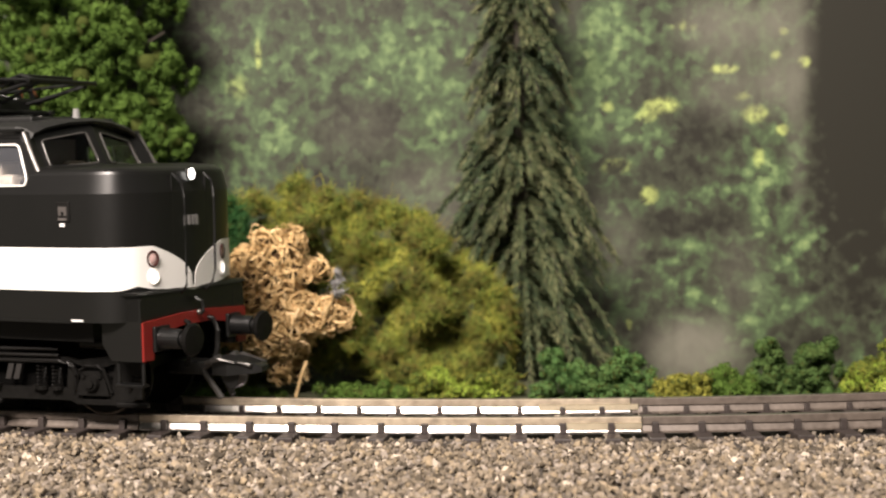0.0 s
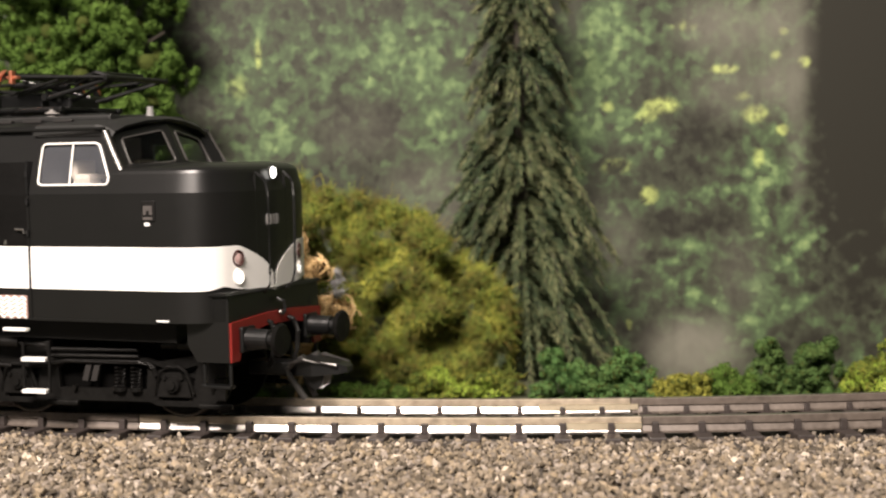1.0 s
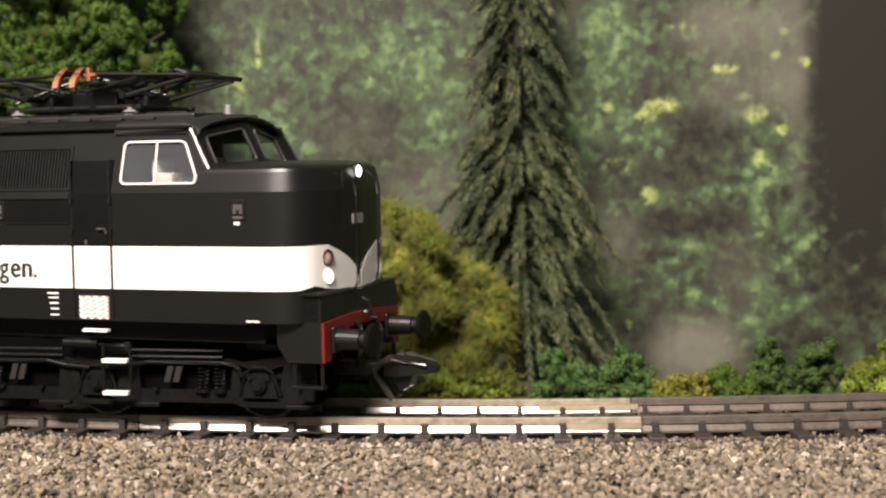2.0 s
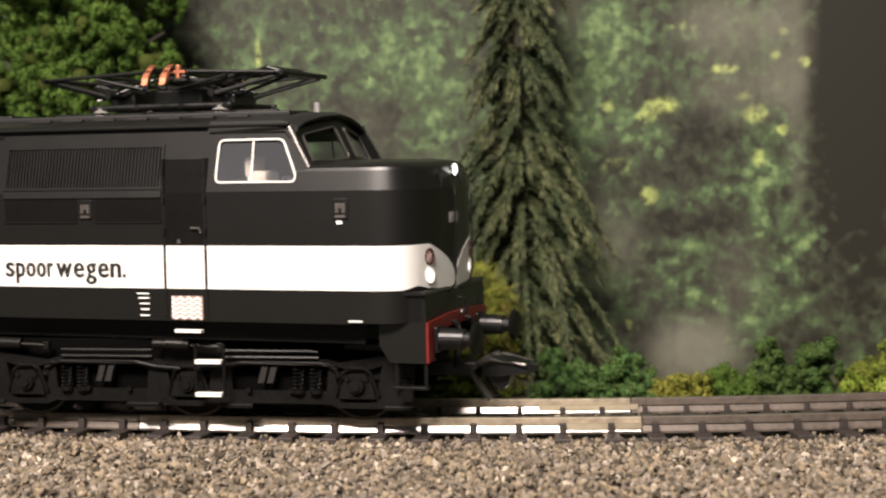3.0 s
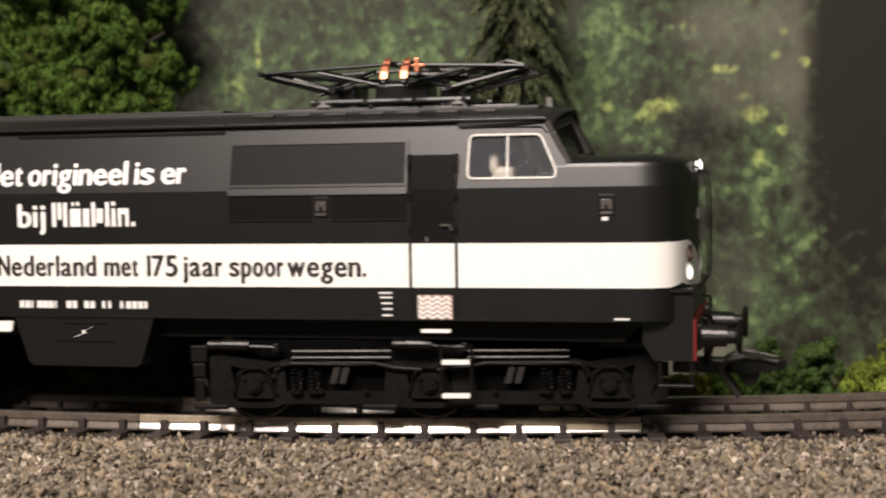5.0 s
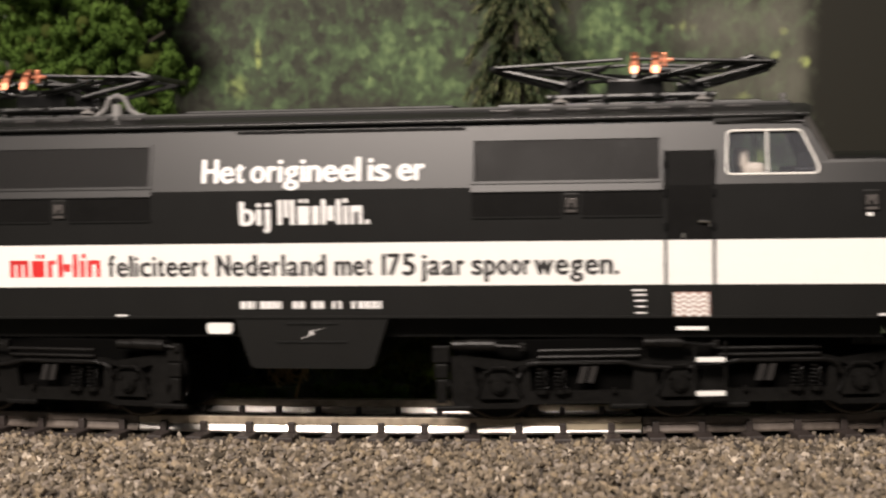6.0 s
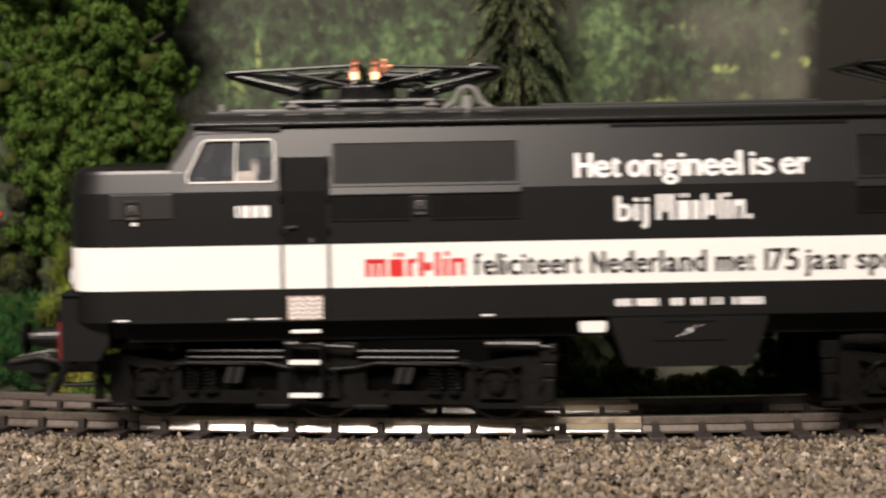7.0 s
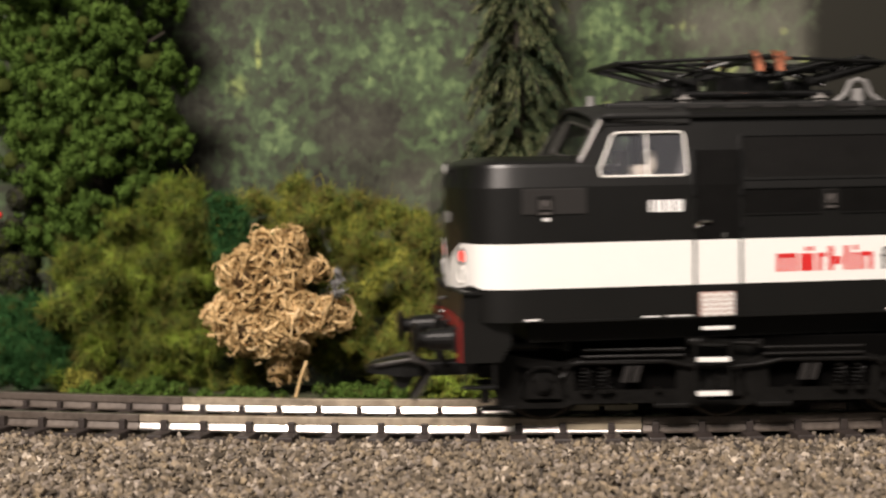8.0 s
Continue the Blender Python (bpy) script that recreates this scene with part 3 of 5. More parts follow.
            rod(bm, (x + size * 0.34, s * 14.3, 12.3), (x + size, s * 14.3, 12.2), 0.92, n=14)
            rod(bm, (x + size, s * 14.3, 12.1), (x + size + link, s * 14.3, 11.9), 0.34, n=8)
            box(bm, x + size + link - 0.5, x + size + link + 0.5, min(s * 13.4, s * 14.6), max(s * 13.4, s * 14.6), 11.2, 12.5, 0.15)
            part("brake_cylinder", bm, BOGIE_WORN, bogie)
        # hangers and sand pipes at both ends
        for x in (-36.4, 35.6):
            bm = bmesh.new()
            for z0, z1, w in ((9.6, 12.2, 1.3), (7.2, 9.4, 1.0), (3.4, 7.0, 0.8)):
                box(bm, x - w, x + w, min(s * 13, s * 14.1), max(s * 13, s * 14.1), z0, z1, 0.2)
            part("hanger", bm, BOGIE, bogie)
            bm = bmesh.new()
            pipe(bm, [(x, s * 13.6, 10.5), (x + (1.2 if x < 0 else -1.2), s * 13.9, 6), (x + (2.2 if x < 0 else -2.2), s * 12.6, 2.5)], 0.3, 6)
            part("sand_pipe", bm, BOGIE, bogie)
    # white-edged steps under the cab door
    span = (2.2, 6.5) if end > 0 else (-4.4, 0.5)
    for s in (-1, 1):
        for z in (9.8, 4.65):
            bm = bmesh.new()
            box(bm, span[0], span[1], min(s * 15.6, s * 16.9), max(s * 15.6, s * 16.9), z - 0.34, z + 0.3, 0.1)
            part("step", bm, WHITE, bogie, "white-edged step")
        bm = bmesh.new()
        for x in (span[0] - 0.2, span[1] + 0.2):
            rod(bm, (x, s * 15.9, 12.5), (x, s * 15.9, 4.3), 0.26, n=6)
        part("step_hanger", bm, BOGIE, bogie)
    sets = []
    for x in (-27.6, 0, 27.6):
        bm = bmesh.new()
        rod(bm, (0, -11.5, 0), (0, 11.5, 0), 1.0, n=10)
        for s in (-1, 1):
            rod(bm, (0, s * 7.5, 0), (0, s * 10.2, 0), 6.2, n=36)
            rod(bm, (0, s * 7.0, 0), (0, s * 7.7, 0), 7.1, n=36)
            for k in range(8):
                w = k * math.pi / 4
                box(bm, 3.9 * math.cos(w) - 0.7, 3.9 * math.cos(w) + 0.7, min(s * 10.1, s * 10.5), max(s * 10.1, s * 10.5), 3.9 * math.sin(w) - 0.7, 3.9 * math.sin(w) + 0.7)
        dark = set(bm.faces)
        for s in (-1, 1):
            pipe(bm, [(5.85 * math.cos(k * math.pi / 16), s * 10.25, 5.85 * math.sin(k * math.pi / 16)) for k in range(32)], 0.26, 6, True)
        for f in bm.faces:
            f.material_index = 0 if f in dark else 1
        ws = part("wheelset", bm, BOGIE, bogie)
        ws.data.materials.append(WHEEL_RIM)
        ws.matrix_basis = pose(x * MM, 0, 6.2 * MM)
        sets.append(ws)
    return bogie, sets


PLATE_GROUND = material("reddish_brown_plate", (0.4, 0.25, 0.21), 0.45, 0.1, vary=0.1)
EMBLEM = material("worn_grey_metal", (0.11, 0.1, 0.095), 0.35, 0.4, vary=0.2)
GREY_DARK = material("dark_grey_metal", (0.03, 0.028, 0.027), 0.4, 0.3)


def build_pantograph(engine, x, heads):
    p = tagged(new("pantograph"), "")
    p.parent = engine
    p["label"] = "folded black pantograph with copper contact strips"
    p.matrix_basis = pose(x * MM, 0, 0)
    bm = bmesh.new()
    for s in (-1, 1):
        rod(bm, (-13, s * 8, 48.6), (13, s * 8, 48.6), 0.5, n=8)
        rod(bm, (-21, s * 5.5, 47.4), (20, s * 5.5, 47.4), 0.45, n=8)
    for q in (-12, -4, 4, 12):
        rod(bm, (q, -8.5, 48.6), (q, 8.5, 48.6), 0.45, n=8)
    box(bm, -4, 5, -3, 3, 48.2, 51.6, 0.4)
    box(bm, -11.5, -7, -4, 4, 48.4, 51.5, 0.5)
    box(bm, 7, 11.5, -4, 4, 48.4, 50.8, 0.5)
    part("base_frame", bm, FRAME, p)
    for q in (-11, 11):
        for s in (-1, 1):
            bm = bmesh.new()
            for k in range(3):
                rod(bm, (q, s * 8, 46.6 + 0.62 * k), (q, s * 8, 47.0 + 0.62 * k), 1.4, 0.8, 14)
            rod(bm, (q, s * 8, 46.2), (q, s * 8, 48.6), 0.6, n=10)
            part("insulator", bm, INSULATOR, p)
    for e in (-1, 1):
        knee = 21.6 if e < 0 else 22.0
        bm = bmesh.new()
        rod(bm, (e * 9.5, -8.3, 50.6), (e * 9.5, 8.3, 50.6), 0.6, n=8)
        for s in (-1, 1):
            rod(bm, (e * 9.5, s * 7.6, 50.4), (e * knee, s * 6.6, 53.4), 0.45, 0.32, 8)
            rod(bm, (e * 9.5, s * 2.5, 49.6), (e * knee, s * 6.3, 53.0), 0.3, n=6)
        rod(bm, (e * knee, -8.6, 53.4), (e * knee, 8.6, 53.4), 0.42, n=8)
        part("lower_arm", bm, FRAME, p)
        bm = bmesh.new()
        for s in (-1, 1):
            rod(bm, (e * knee, s * 7.2, 53.5), (e * 1.2, s * 7.8, 54.3), 0.3, n=8)
            rod(bm, (e * knee, s * 7.0, 53.5), (-e * 8.0, s * 0.8, 51.2), 0.28, n=6)
        rod(bm, (e * 13, -7.4, 53.9), (e * 13, 7.4, 53.9), 0.3, n=6)
        part("upper_arm", bm, FRAME, p)
    # collector head: two bent contact bars across the roof
    for q in heads:
        bm = bmesh.new()
        pipe(bm, [(q, -13.5, 51.0), (q, -13.0, 52.6), (q, -12.2, 53.7), (q, -11, 54.2), (q, 0, 54.5), (q, 11, 54.2), (q, 12.2, 53.7), (q, 13.0, 52.6), (q, 13.5, 51.0)], 0.55, 8)
        part("contact_bar", bm, FRAME, p)
        for s in (-1, 1):
            bm = bmesh.new()
            rings = [[(q - 0.52, s * (y + 0.6), z - 0.1), (q + 0.52, s * (y + 0.6), z - 0.1), (q + 0.52, s * (y - 0.5), z + 0.75), (q - 0.52, s * (y - 0.5), z + 0.75)] for y, z in ((13.4, 51.9), (13.0, 53.0), (12.4, 53.8), (11.4, 54.4))]
            loft(bm, rings)
            part("contact_strip", bm, COPPER, p, "bright copper contact strip")
    bm = bmesh.new()
    box(bm, heads[1] + 0.4, heads[1] + 2.6, -11.2, -10.2, 53.6, 54.1, 0.1)
    box(bm, heads[1] + 1.0, heads[1] + 1.7, -11.4, -10.4, 52.8, 55.0, 0.15)
    part("strip_holder", bm, COPPER, p)
    stays = [((14.5, -6.4, 52.6), (18.6, -6.4, 54.4), 0.4), ((18.6, -6.4, 54.4), (22.0, -6.4, 53.4), 0.35), ((3.0, -6.8, 51.0), (18.6, -6.4, 54.3), 0.3),
             ((18.6, -6.4, 54.3), (18.6, 6.4, 54.3), 0.35), ((1.0, -5.0, 52.9), (12.0, -5.0, 52.3), 0.55)]
    for q in (-1, 1):
        stays += [((q * 3.0, -5.4, 53.6), (q * 14.0, -2.0, 50.6), 0.28), ((q * 2.0, -7.4, 51.2), (q * 12.0, -7.6, 53.4), 0.26), ((q * 12.0, -7.2, 49.8), (q * 4.0, -3.0, 53.2), 0.3)]
    for a, b, r in stays:
        bm = bmesh.new()
        rod(bm, a, b, r, n=8)
        part("stay", bm, FRAME, p)
    return p


CONDUCTOR = material("grey_conductor", (0.2, 0.195, 0.19), 0.4)
INSULATOR = material("grey_insulator", (0.2, 0.19, 0.18), 0.35)


CAB_GREY = material("grey_cab_lining", (0.2, 0.19, 0.175), 0.6, vary=0.1)
PILLAR = material("polished_dark_trim", (0.07, 0.066, 0.062), 0.28, 0.3)


def build_cab(engine, e):
    """Raised cab with side and front windows; e is +1 for the front end."""
    Y35, Y45 = side_y(34.9), side_y(44.9)

    # the rear cab's side window sits closer to its door
    near = 0.0 if e > 0 else -0.9

    def X(pts):
        return [(e * x, y, z) for x, y, z in pts]

    def on_side(s, x, z):
        return (x, s * side_y(z), z)
    for s in (-1, 1):
        win = rounded([(64.0 + near, 0, 36.3), (77.3 + near, 0, 36.3), (77.5 + near, 0, 37.3), (75.0 + near, 0, 42.8), (64.2 + near, 0, 42.8)], 0.9)
        hole = [on_side(s, x, z) for x, _, z in win]
        outer = [on_side(s, 62.3, 34.9), on_side(s, 80.5, 34.9), on_side(s, 79.0, 38.3), on_side(s, 76.2, 44.9), on_side(s, 62.3, 44.9)]
        bm = bmesh.new()
        plate(bm, X(outer), [X(hole)], 0.5)
        part("cab_side", bm, BLACK, engine)
        bm = bmesh.new()
        pipe(bm, X([(x, y + s * 0.1, z) for x, y, z in hole]), 0.17, 6, True)
        rod(bm, X([on_side(s, 70.1 + near, 36.3)])[0], X([on_side(s, 70.0 + near, 42.8)])[0], 0.16, n=6)
        fr = part("window_frame", bm, CREAM, engine, "white window frame")
        bm = bmesh.new()
        plate(bm, X([(x, y - s * 0.25, z) for x, y, z in hole]), (), 0.12)
        g = part("pane", bm, GLASS, fr)
        g.visible_shadow = False
        bm = bmesh.new()
        pipe(bm, X([(62.5, s * (side_y(44) + 0.1), 44.0), (75.2, s * (side_y(44) + 0.1), 43.9), (76.0, s * (side_y(43) + 0.1), 43.0)]), 0.16, 5)
        part("rain_strip", bm, BLACK, engine)
        # front window of this side, in a wedge that points forward
        A, B = Vector((78.8, s * 12.6, 38.3)), Vector((80.9, 0, 38.9))
        C, D = Vector((77.3, 0, 46.3)), Vector((75.7, s * 12.4, 44.2))

        def at(u, w):
            return (A * (1 - u) + B * u) * (1 - w) + (D * (1 - u) + C * u) * w
        hole = [tuple(v) for v in rounded([at(0.07, 0.13), at(0.88, 0.13), at(0.86, 0.84), at(0.1, 0.84)], 0.8)]
        bm = bmesh.new()
        plate(bm, X([tuple(A), tuple(B), tuple(C), tuple(D)]), [X(hole)], 0.45)
        part("cab_front", bm, BLACK, engine)
        # return between the windscreen and the corner of the cab side
        bm = bmesh.new()
        loft(bm, [X([tuple(p), tuple(q), tuple(q - Vector((0.5, 0, 0))), tuple(p - Vector((0.5, 0, 0)))]) for p, q in ((A, Vector((79.8, s * 15.5, 38.2))), (D, Vector((76.2, s * 14.5, 44.7))))])
        part("cab_corner", bm, BLACK, engine)
        bm = bmesh.new()
        pipe(bm, X([(x + 0.05, y, z) for x, y, z in hole]), 0.2, 6, True)
        fr = part("window_frame", bm, PILLAR, engine, "thin grey window frame")
        bm = bmesh.new()
        plate(bm, X([(x - 0.2, y, z) for x, y, z in hole]), (), 0.1)
        g = part("pane", bm, CLEAR, fr)
        g.visible_shadow = False
        # black pillar of the body; its lighter grey carries the edge highlight
        bm = bmesh.new()
        pipe(bm, X([(75.9, s * 14.65, 44.6), (77.7, s * 15.15, 41.3), (79.4, s * 15.55, 38.4)]), 0.44, 10)
        part("corner_pillar", bm, PILLAR, engine, "body-black corner pillar, highlight in its grey colour")
        bm = bmesh.new()
        box(bm, min(e * 66.5, e * 70), max(e * 66.5, e * 70), min(s * 6, s * 11), max(s * 6, s * 11), 35.2, 38.0, 0.8)
        box(bm, min(e * 66.2, e * 67.6), max(e * 66.2, e * 67.6), min(s * 6, s * 11), max(s * 6, s * 11), 37.0, 40.2, 0.6)
        part("seat", bm, SEAT, engine, "cream driver's seat")
    bm = bmesh.new()
    box(bm, min(e * 62.3, e * 80), max(e * 62.3, e * 80), -15.9, 15.9, 34.6, 35.2)
    box(bm, min(e * 74, e * 79), max(e * 74, e * 79), -14.0, 14.0, 35.2, 37.2, 0.4)
    part("cab_floor", bm, UNDER, engine)
    bm = bmesh.new()
    box(bm, min(e * 62.4, e * 62.8), max(e * 62.4, e * 62.8), -13.6, 13.6, 35.2, 44.0, 0.1)
    part("cab_wall", bm, CAB_GREY, engine, "grey inner wall of the cab")
    # roof of the cab, ending in the wedge
    bm = bmesh.new()
    rows = []
    for y, z in [(15.05, 44.8), (14.3, 45.7), (11.5, 46.45), (6, 47.05), (0, 47.25)]:
        rows.append((y, z, 76.2 + 1.5 * (1 - y / 15.05)))
    rows = [(-y, z, x) for y, z, x in rows] + [(y, z, x) for y, z, x in rows[-2::-1]]
    up = []
    for y, z, x in rows:
        k = (y / 15.05) ** 2
        up.append([(e * 62.3, y, z), (e * 74.0, y, z), (e * (x - 0.9), y * 0.96, z - 0.35 * k), (e * (x + 0.4), y * 0.92, z - 0.5 - 0.7 * k), (e * (x + 0.2), y * 0.92, z - 0.95 - 0.7 * k), (e * 62.3, y, z - 0.7)])
    loft(bm, up)
    part("cab_roof", bm, ROOF, engine)
    bm = bmesh.new()
    rod(bm, (e * 73.6, 1.0, 46.6), (e * 73.6, 1.0, 48.9), 0.75, 0.5, 10)
    part("horn", bm, CONDUCTOR, engine, "small grey roof horn")


def build_bonnet(engine, e):
    bm = bmesh.new()
    rings = []
    for z, i, bulge in ((15.0, 0.0, 0), (34.9, 0.0, 0), (37.85, 0.66, 0), (38.3, 0.85, 0), (38.7, 1.3, 0), (39.0, 2.0, 0), (39.2, 3.0, 0), (39.5, 6.0, 0)):
        rings.append([(e * x, y, z) for x, y in nose_outline(inset=i)])
    loft(bm, rings)
    part("bonnet", bm, BLACK, engine, smooth=True)
    # white band wrapped round the bonnet, cut away to a dark shield at the tip
    out = nose_outline(out=0.1)
    dense = []
    for (xa, ya), (xb, yb) in zip(out, out[1:]):
        for k in range(3):
            dense.append((xa + (xb - xa) * k / 3, ya + (yb - ya) * k / 3))
    dense.append(out[-1])

    def top(y):
        q = abs(y)
        if q > 9.5:
            return 26.6
        if q < 0.35:
            return 19.75
        return 19.9 + 6.7 * min(1.0, ((q - 0.1) / 9.4) ** 0.42)

    def low(y):
        q = abs(y)
        return 19.9 - (0.9 * max(0.0, 1 - q / 10.0) if q < 10 else 0.0) + (0.55 * max(0.0, 1 - abs(q - 12.5) / 2.5))
    bm = bmesh.new()
    a, b = [], []
    for x, y in dense:
        a.append(bm.verts.new((e * x, y, low(y))))
        b.append(bm.verts.new((e * x, y, max(top(y), low(y) + 0.02))))
    for i in range(len(a) - 1):
        bm.faces.new((a[i], a[i + 1], b[i + 1], b[i]))
    bmesh.ops.recalc_face_normals(bm, faces=bm.faces)
    bmesh.ops.solidify(bm, geom=bm.faces[:], thickness=0.08)
    part("nose_band", bm, WHITE, engine, smooth=True, label= "white band with a dark pointed shield between")
    # lamps
    bm = bmesh.new()
    bmesh.ops.create_uvsphere(bm, u_segments=16, v_segments=8, radius=1.0, matrix=Matrix.Translation((e * 97.2, 0, 37.7)) @ Matrix.Diagonal((0.5, 1.0, 1.0, 1)))
    part("headlight", bm, LIT if e > 0 else LENS_OFF, engine, "lit white headlight" if e > 0 else "")
    bm = bmesh.new()
    pipe(bm, [(e * 97.2, 1.05 * math.cos(k * math.pi / 8), 37.7 + 1.05 * math.sin(k * math.pi / 8)) for k in range(16)], 0.2, 6, True)
    part("lamp_ring", bm, BLACK, engine)
    for s in (-1, 1):
        for z, mat, lab in ((24.6, LENS_RED if e > 0 else LIT_RED, "red tail lamp lens"), (21.75, LIT if e > 0 else LENS_OFF, "round marker lamp")):
            bm = bmesh.new()
            m = Matrix.Translation((e * 96.2, s * 9.6, z)) @ Matrix.Rotation(e * s * 0.35, 4, "Z") @ Matrix.Diagonal((0.3, 0.85, 1.0, 1))
            bmesh.ops.create_uvsphere(bm, u_segments=16, v_segments=8, radius=1.0, matrix=m)
            part("marker_lamp", bm, mat, engine, lab)
            bm = bmesh.new()
            m = Matrix.Translation((e * 96.4, s * 9.65, z)) @ Matrix.Rotation(e * s * 0.35, 4, "Z")
            pipe(bm, [m @ Vector((0, 1.0 * math.cos(k * math.pi / 10), 1.15 * math.sin(k * math.pi / 10))) for k in range(20)], 0.18, 6, True)
            part("lamp_ring", bm, LENS_RIM if z > 23 else CREAM, engine)
        # grab rails either side of the nose door
        bm = bmesh.new()
        pipe(bm, [(e * 96.6, s * 4.4, 37.8), (e * 98.2, s * 4.2, 36.6), (e * 98.7, s * 4.1, 34), (e * 98.7, s * 4.0, 22), (e * 98.4, s * 3.6, 20), (e * 97.0, s * 3.2, 18.6)], 0.2, 6)
        part("grab_rail", bm, FRAME, engine)
    bm = bmesh.new()
    for s in (-1, 1):
        box(bm, min(e * 96.5, e * 96.85), max(e * 96.5, e * 96.85), s * 4.6 - 0.12, s * 4.6 + 0.12, 19.6, 37.5)
    part("nose_door", bm, BLACK, engine)
    # white print darkened to grey for the shade on the nose
    bm = bmesh.new()
    for k in range(4):
        w = 0.3 if k == 0 else 0.68
        box(bm, min(e * 96.8, e * 97.24), max(e * 96.8, e * 97.24), -2.0 + k * 1.0, -2.0 + k * 1.0 + w, 29.5, 31.1)
    part("number_print", bm, LETTER_SHADED, engine, "white number reduced to bars")


LENS_RIM = material("dark_red_rim", (0.045, 0.012, 0.01), 0.4)
LETTER_SHADED = material("shaded_white_print", (0.2, 0.195, 0.19), 0.5)
LENS_OFF = material("clear_lens", (0.5, 0.5, 0.48), 0.08, coat=1.0)


LOOP_METAL = material("burnished_metal", (0.12, 0.115, 0.11), 0.3, 0.8)


def build_headstock(engine, e):
    """The lower front: pilot box, red buffer beam, buffers, coupling, steps."""
    bm = bmesh.new()
    prof = [(89.8, 19.2), (96.3, 19.2), (97.2, 18.3), (97.3, 14.8), (97.3, 8.9), (91.5, 8.9), (89.8, 11.5)]
    for s in (-1, 1):
        loft(bm, [[(e * x, s * y, z) for x, z in prof] for y in (11.2, 14.3)])
    box(bm, min(e * 88, e * 97.2), max(e * 88, e * 97.2), -14.3, 14.3, 14.8, 19.2, 0.35)
    loft(bm, [[(e * 84, y, 19.6), (e * 97.0, y, 19.6), (e * 97.4, y, 19.2), (e * 84, y, 19.0)] for y in (-14.9, 14.9)])
    part("pilot", bm, BLACK, engine)
    bm = bmesh.new()
    outl = [(-14.2, 9.0), (-11.8, 9.0), (-11.0, 12.6), (-4, 13.6), (4, 13.6), (11.0, 12.6), (11.8, 9.0), (14.2, 9.0), (14.2, 15.0), (3, 15.6), (-3, 15.6), (-14.2, 15.0)]
    loft(bm, [[(e * x, y, z) for y, z in outl] for x in (97.25, 97.65)])
    part("buffer_beam", bm, RED, engine, "red buffer beam")
    for s in (-1, 1):
        bm = bmesh.new()
        box(bm, min(e * 97.6, e * 98.3), max(e * 97.6, e * 98.3), s * 10.05 - 2.0, s * 10.05 + 2.0, 10.2, 14.2, 0.3)
        rod(bm, (e * 98.2, s * 10.05, 12.2), (e * 102.0, s * 10.05, 12.2), 1.75, 1.55, 20)
        rod(bm, (e * 102.0, s * 10.05, 12.2), (e * 103.3, s * 10.05, 12.2), 1.15, n=16)
        buf = part("buffer", bm, FRAME, engine)
        bm = bmesh.new()
        prof = [(103.2, 1.6), (103.5, 2.6), (103.8, 2.75), (104.15, 2.4), (104.3, 0.01)]
        rings = [[(e * x, s * 10.05 + 1.05 * r * math.cos(k * math.pi / 12), 12.2 + 0.95 * r * math.sin(k * math.pi / 12)) for k in range(24)] for x, r in prof]
        loft(bm, rings)
        part("buffer_head", bm, BOGIE, buf)
        # step frame under the pilot
        bm = bmesh.new()
        for x in (92.3, 97.0):
            rod(bm, (e * x, s * 13.6, 9.0), (e * x, s * 13.6, 5.2), 0.3, n=6)
        box(bm, min(e * 92.0, e * 97.3), max(e * 92.0, e * 97.3), min(s * 12.6, s * 14.4), max(s * 12.6, s * 14.4), 4.9, 5.4, 0.12)
        part("foot_step", bm, FRAME, engine)
        bm = bmesh.new()
        rod(bm, (e * 97.6, s * 3.2, 14.2), (e * 98.6, s * 3.4, 14.0), 0.35, n=8)
        pipe(bm, [(e * 98.4, s * 3.4, 14.0), (e * 99.2, s * 3.6, 12), (e * 98.8, s * 3.9, 9), (e * 98.2, s * 4.0, 7)], 0.42, 8)
        part("brake_hose", bm, UNDER, engine)
    # hook coupling
    bm = bmesh.new()
    box(bm, min(e * 93, e * 102.5), max(e * 93, e * 102.5), -2.0, 2.0, 5.4, 7.6, 0.3)
    loft(bm, [[(e * x, y * w, z + h) for y, h in ((-2.8, -1.3 * k), (2.8, -1.3 * k), (2.8, 1.3 * k), (-2.8, 1.3 * k))] for x, w, z, k in ((101.0, 0.7, 6.8, 0.8), (102.3, 1.0, 7.0, 1.1), (105.0, 1.0, 6.9, 1.0), (107.2, 0.8, 6.9, 0.8), (109.3, 0.6, 6.8, 0.6), (110.4, 0.35, 6.7, 0.35))])
    loft(bm, [[(e * x, y, z) for x, z in ((102.6, 6.0), (106.6, 6.0), (106.0, 4.0), (104.8, 3.2), (103.4, 4.2))] for y in (-1.4, 1.4)])
    coupling = part("coupling", bm, FRAME, engine, "black hook coupling with a loop")
    bm = bmesh.new()
    pipe(bm, [(e * 101.5, -3.6, 7.6), (e * 104.0, -3.6, 8.3), (e * 109.0, -2.2, 7.4), (e * 109.6, 0, 7.2), (e * 109.0, 2.2, 7.4), (e * 104.0, 3.6, 8.3), (e * 101.5, 3.6, 7.6)], 0.36, 8)
    part("loop", bm, LOOP_METAL, coupling, "grey metal loop")
    bm = bmesh.new()
    for s in (-1, 1):
        pipe(bm, [(e * 103.6, s * 2.4, 8.6), (e * 102.4, s * 2.4, 8.0), (e * 100.4, s * 2.3, 6.5), (e * 100.9, s * 2.2, 5.2), (e * 103.2, s * 1.6, 1.8)], 0.52, 8)
    part("trip_pin", bm, LOOP_METAL, coupling)
    bm = bmesh.new()
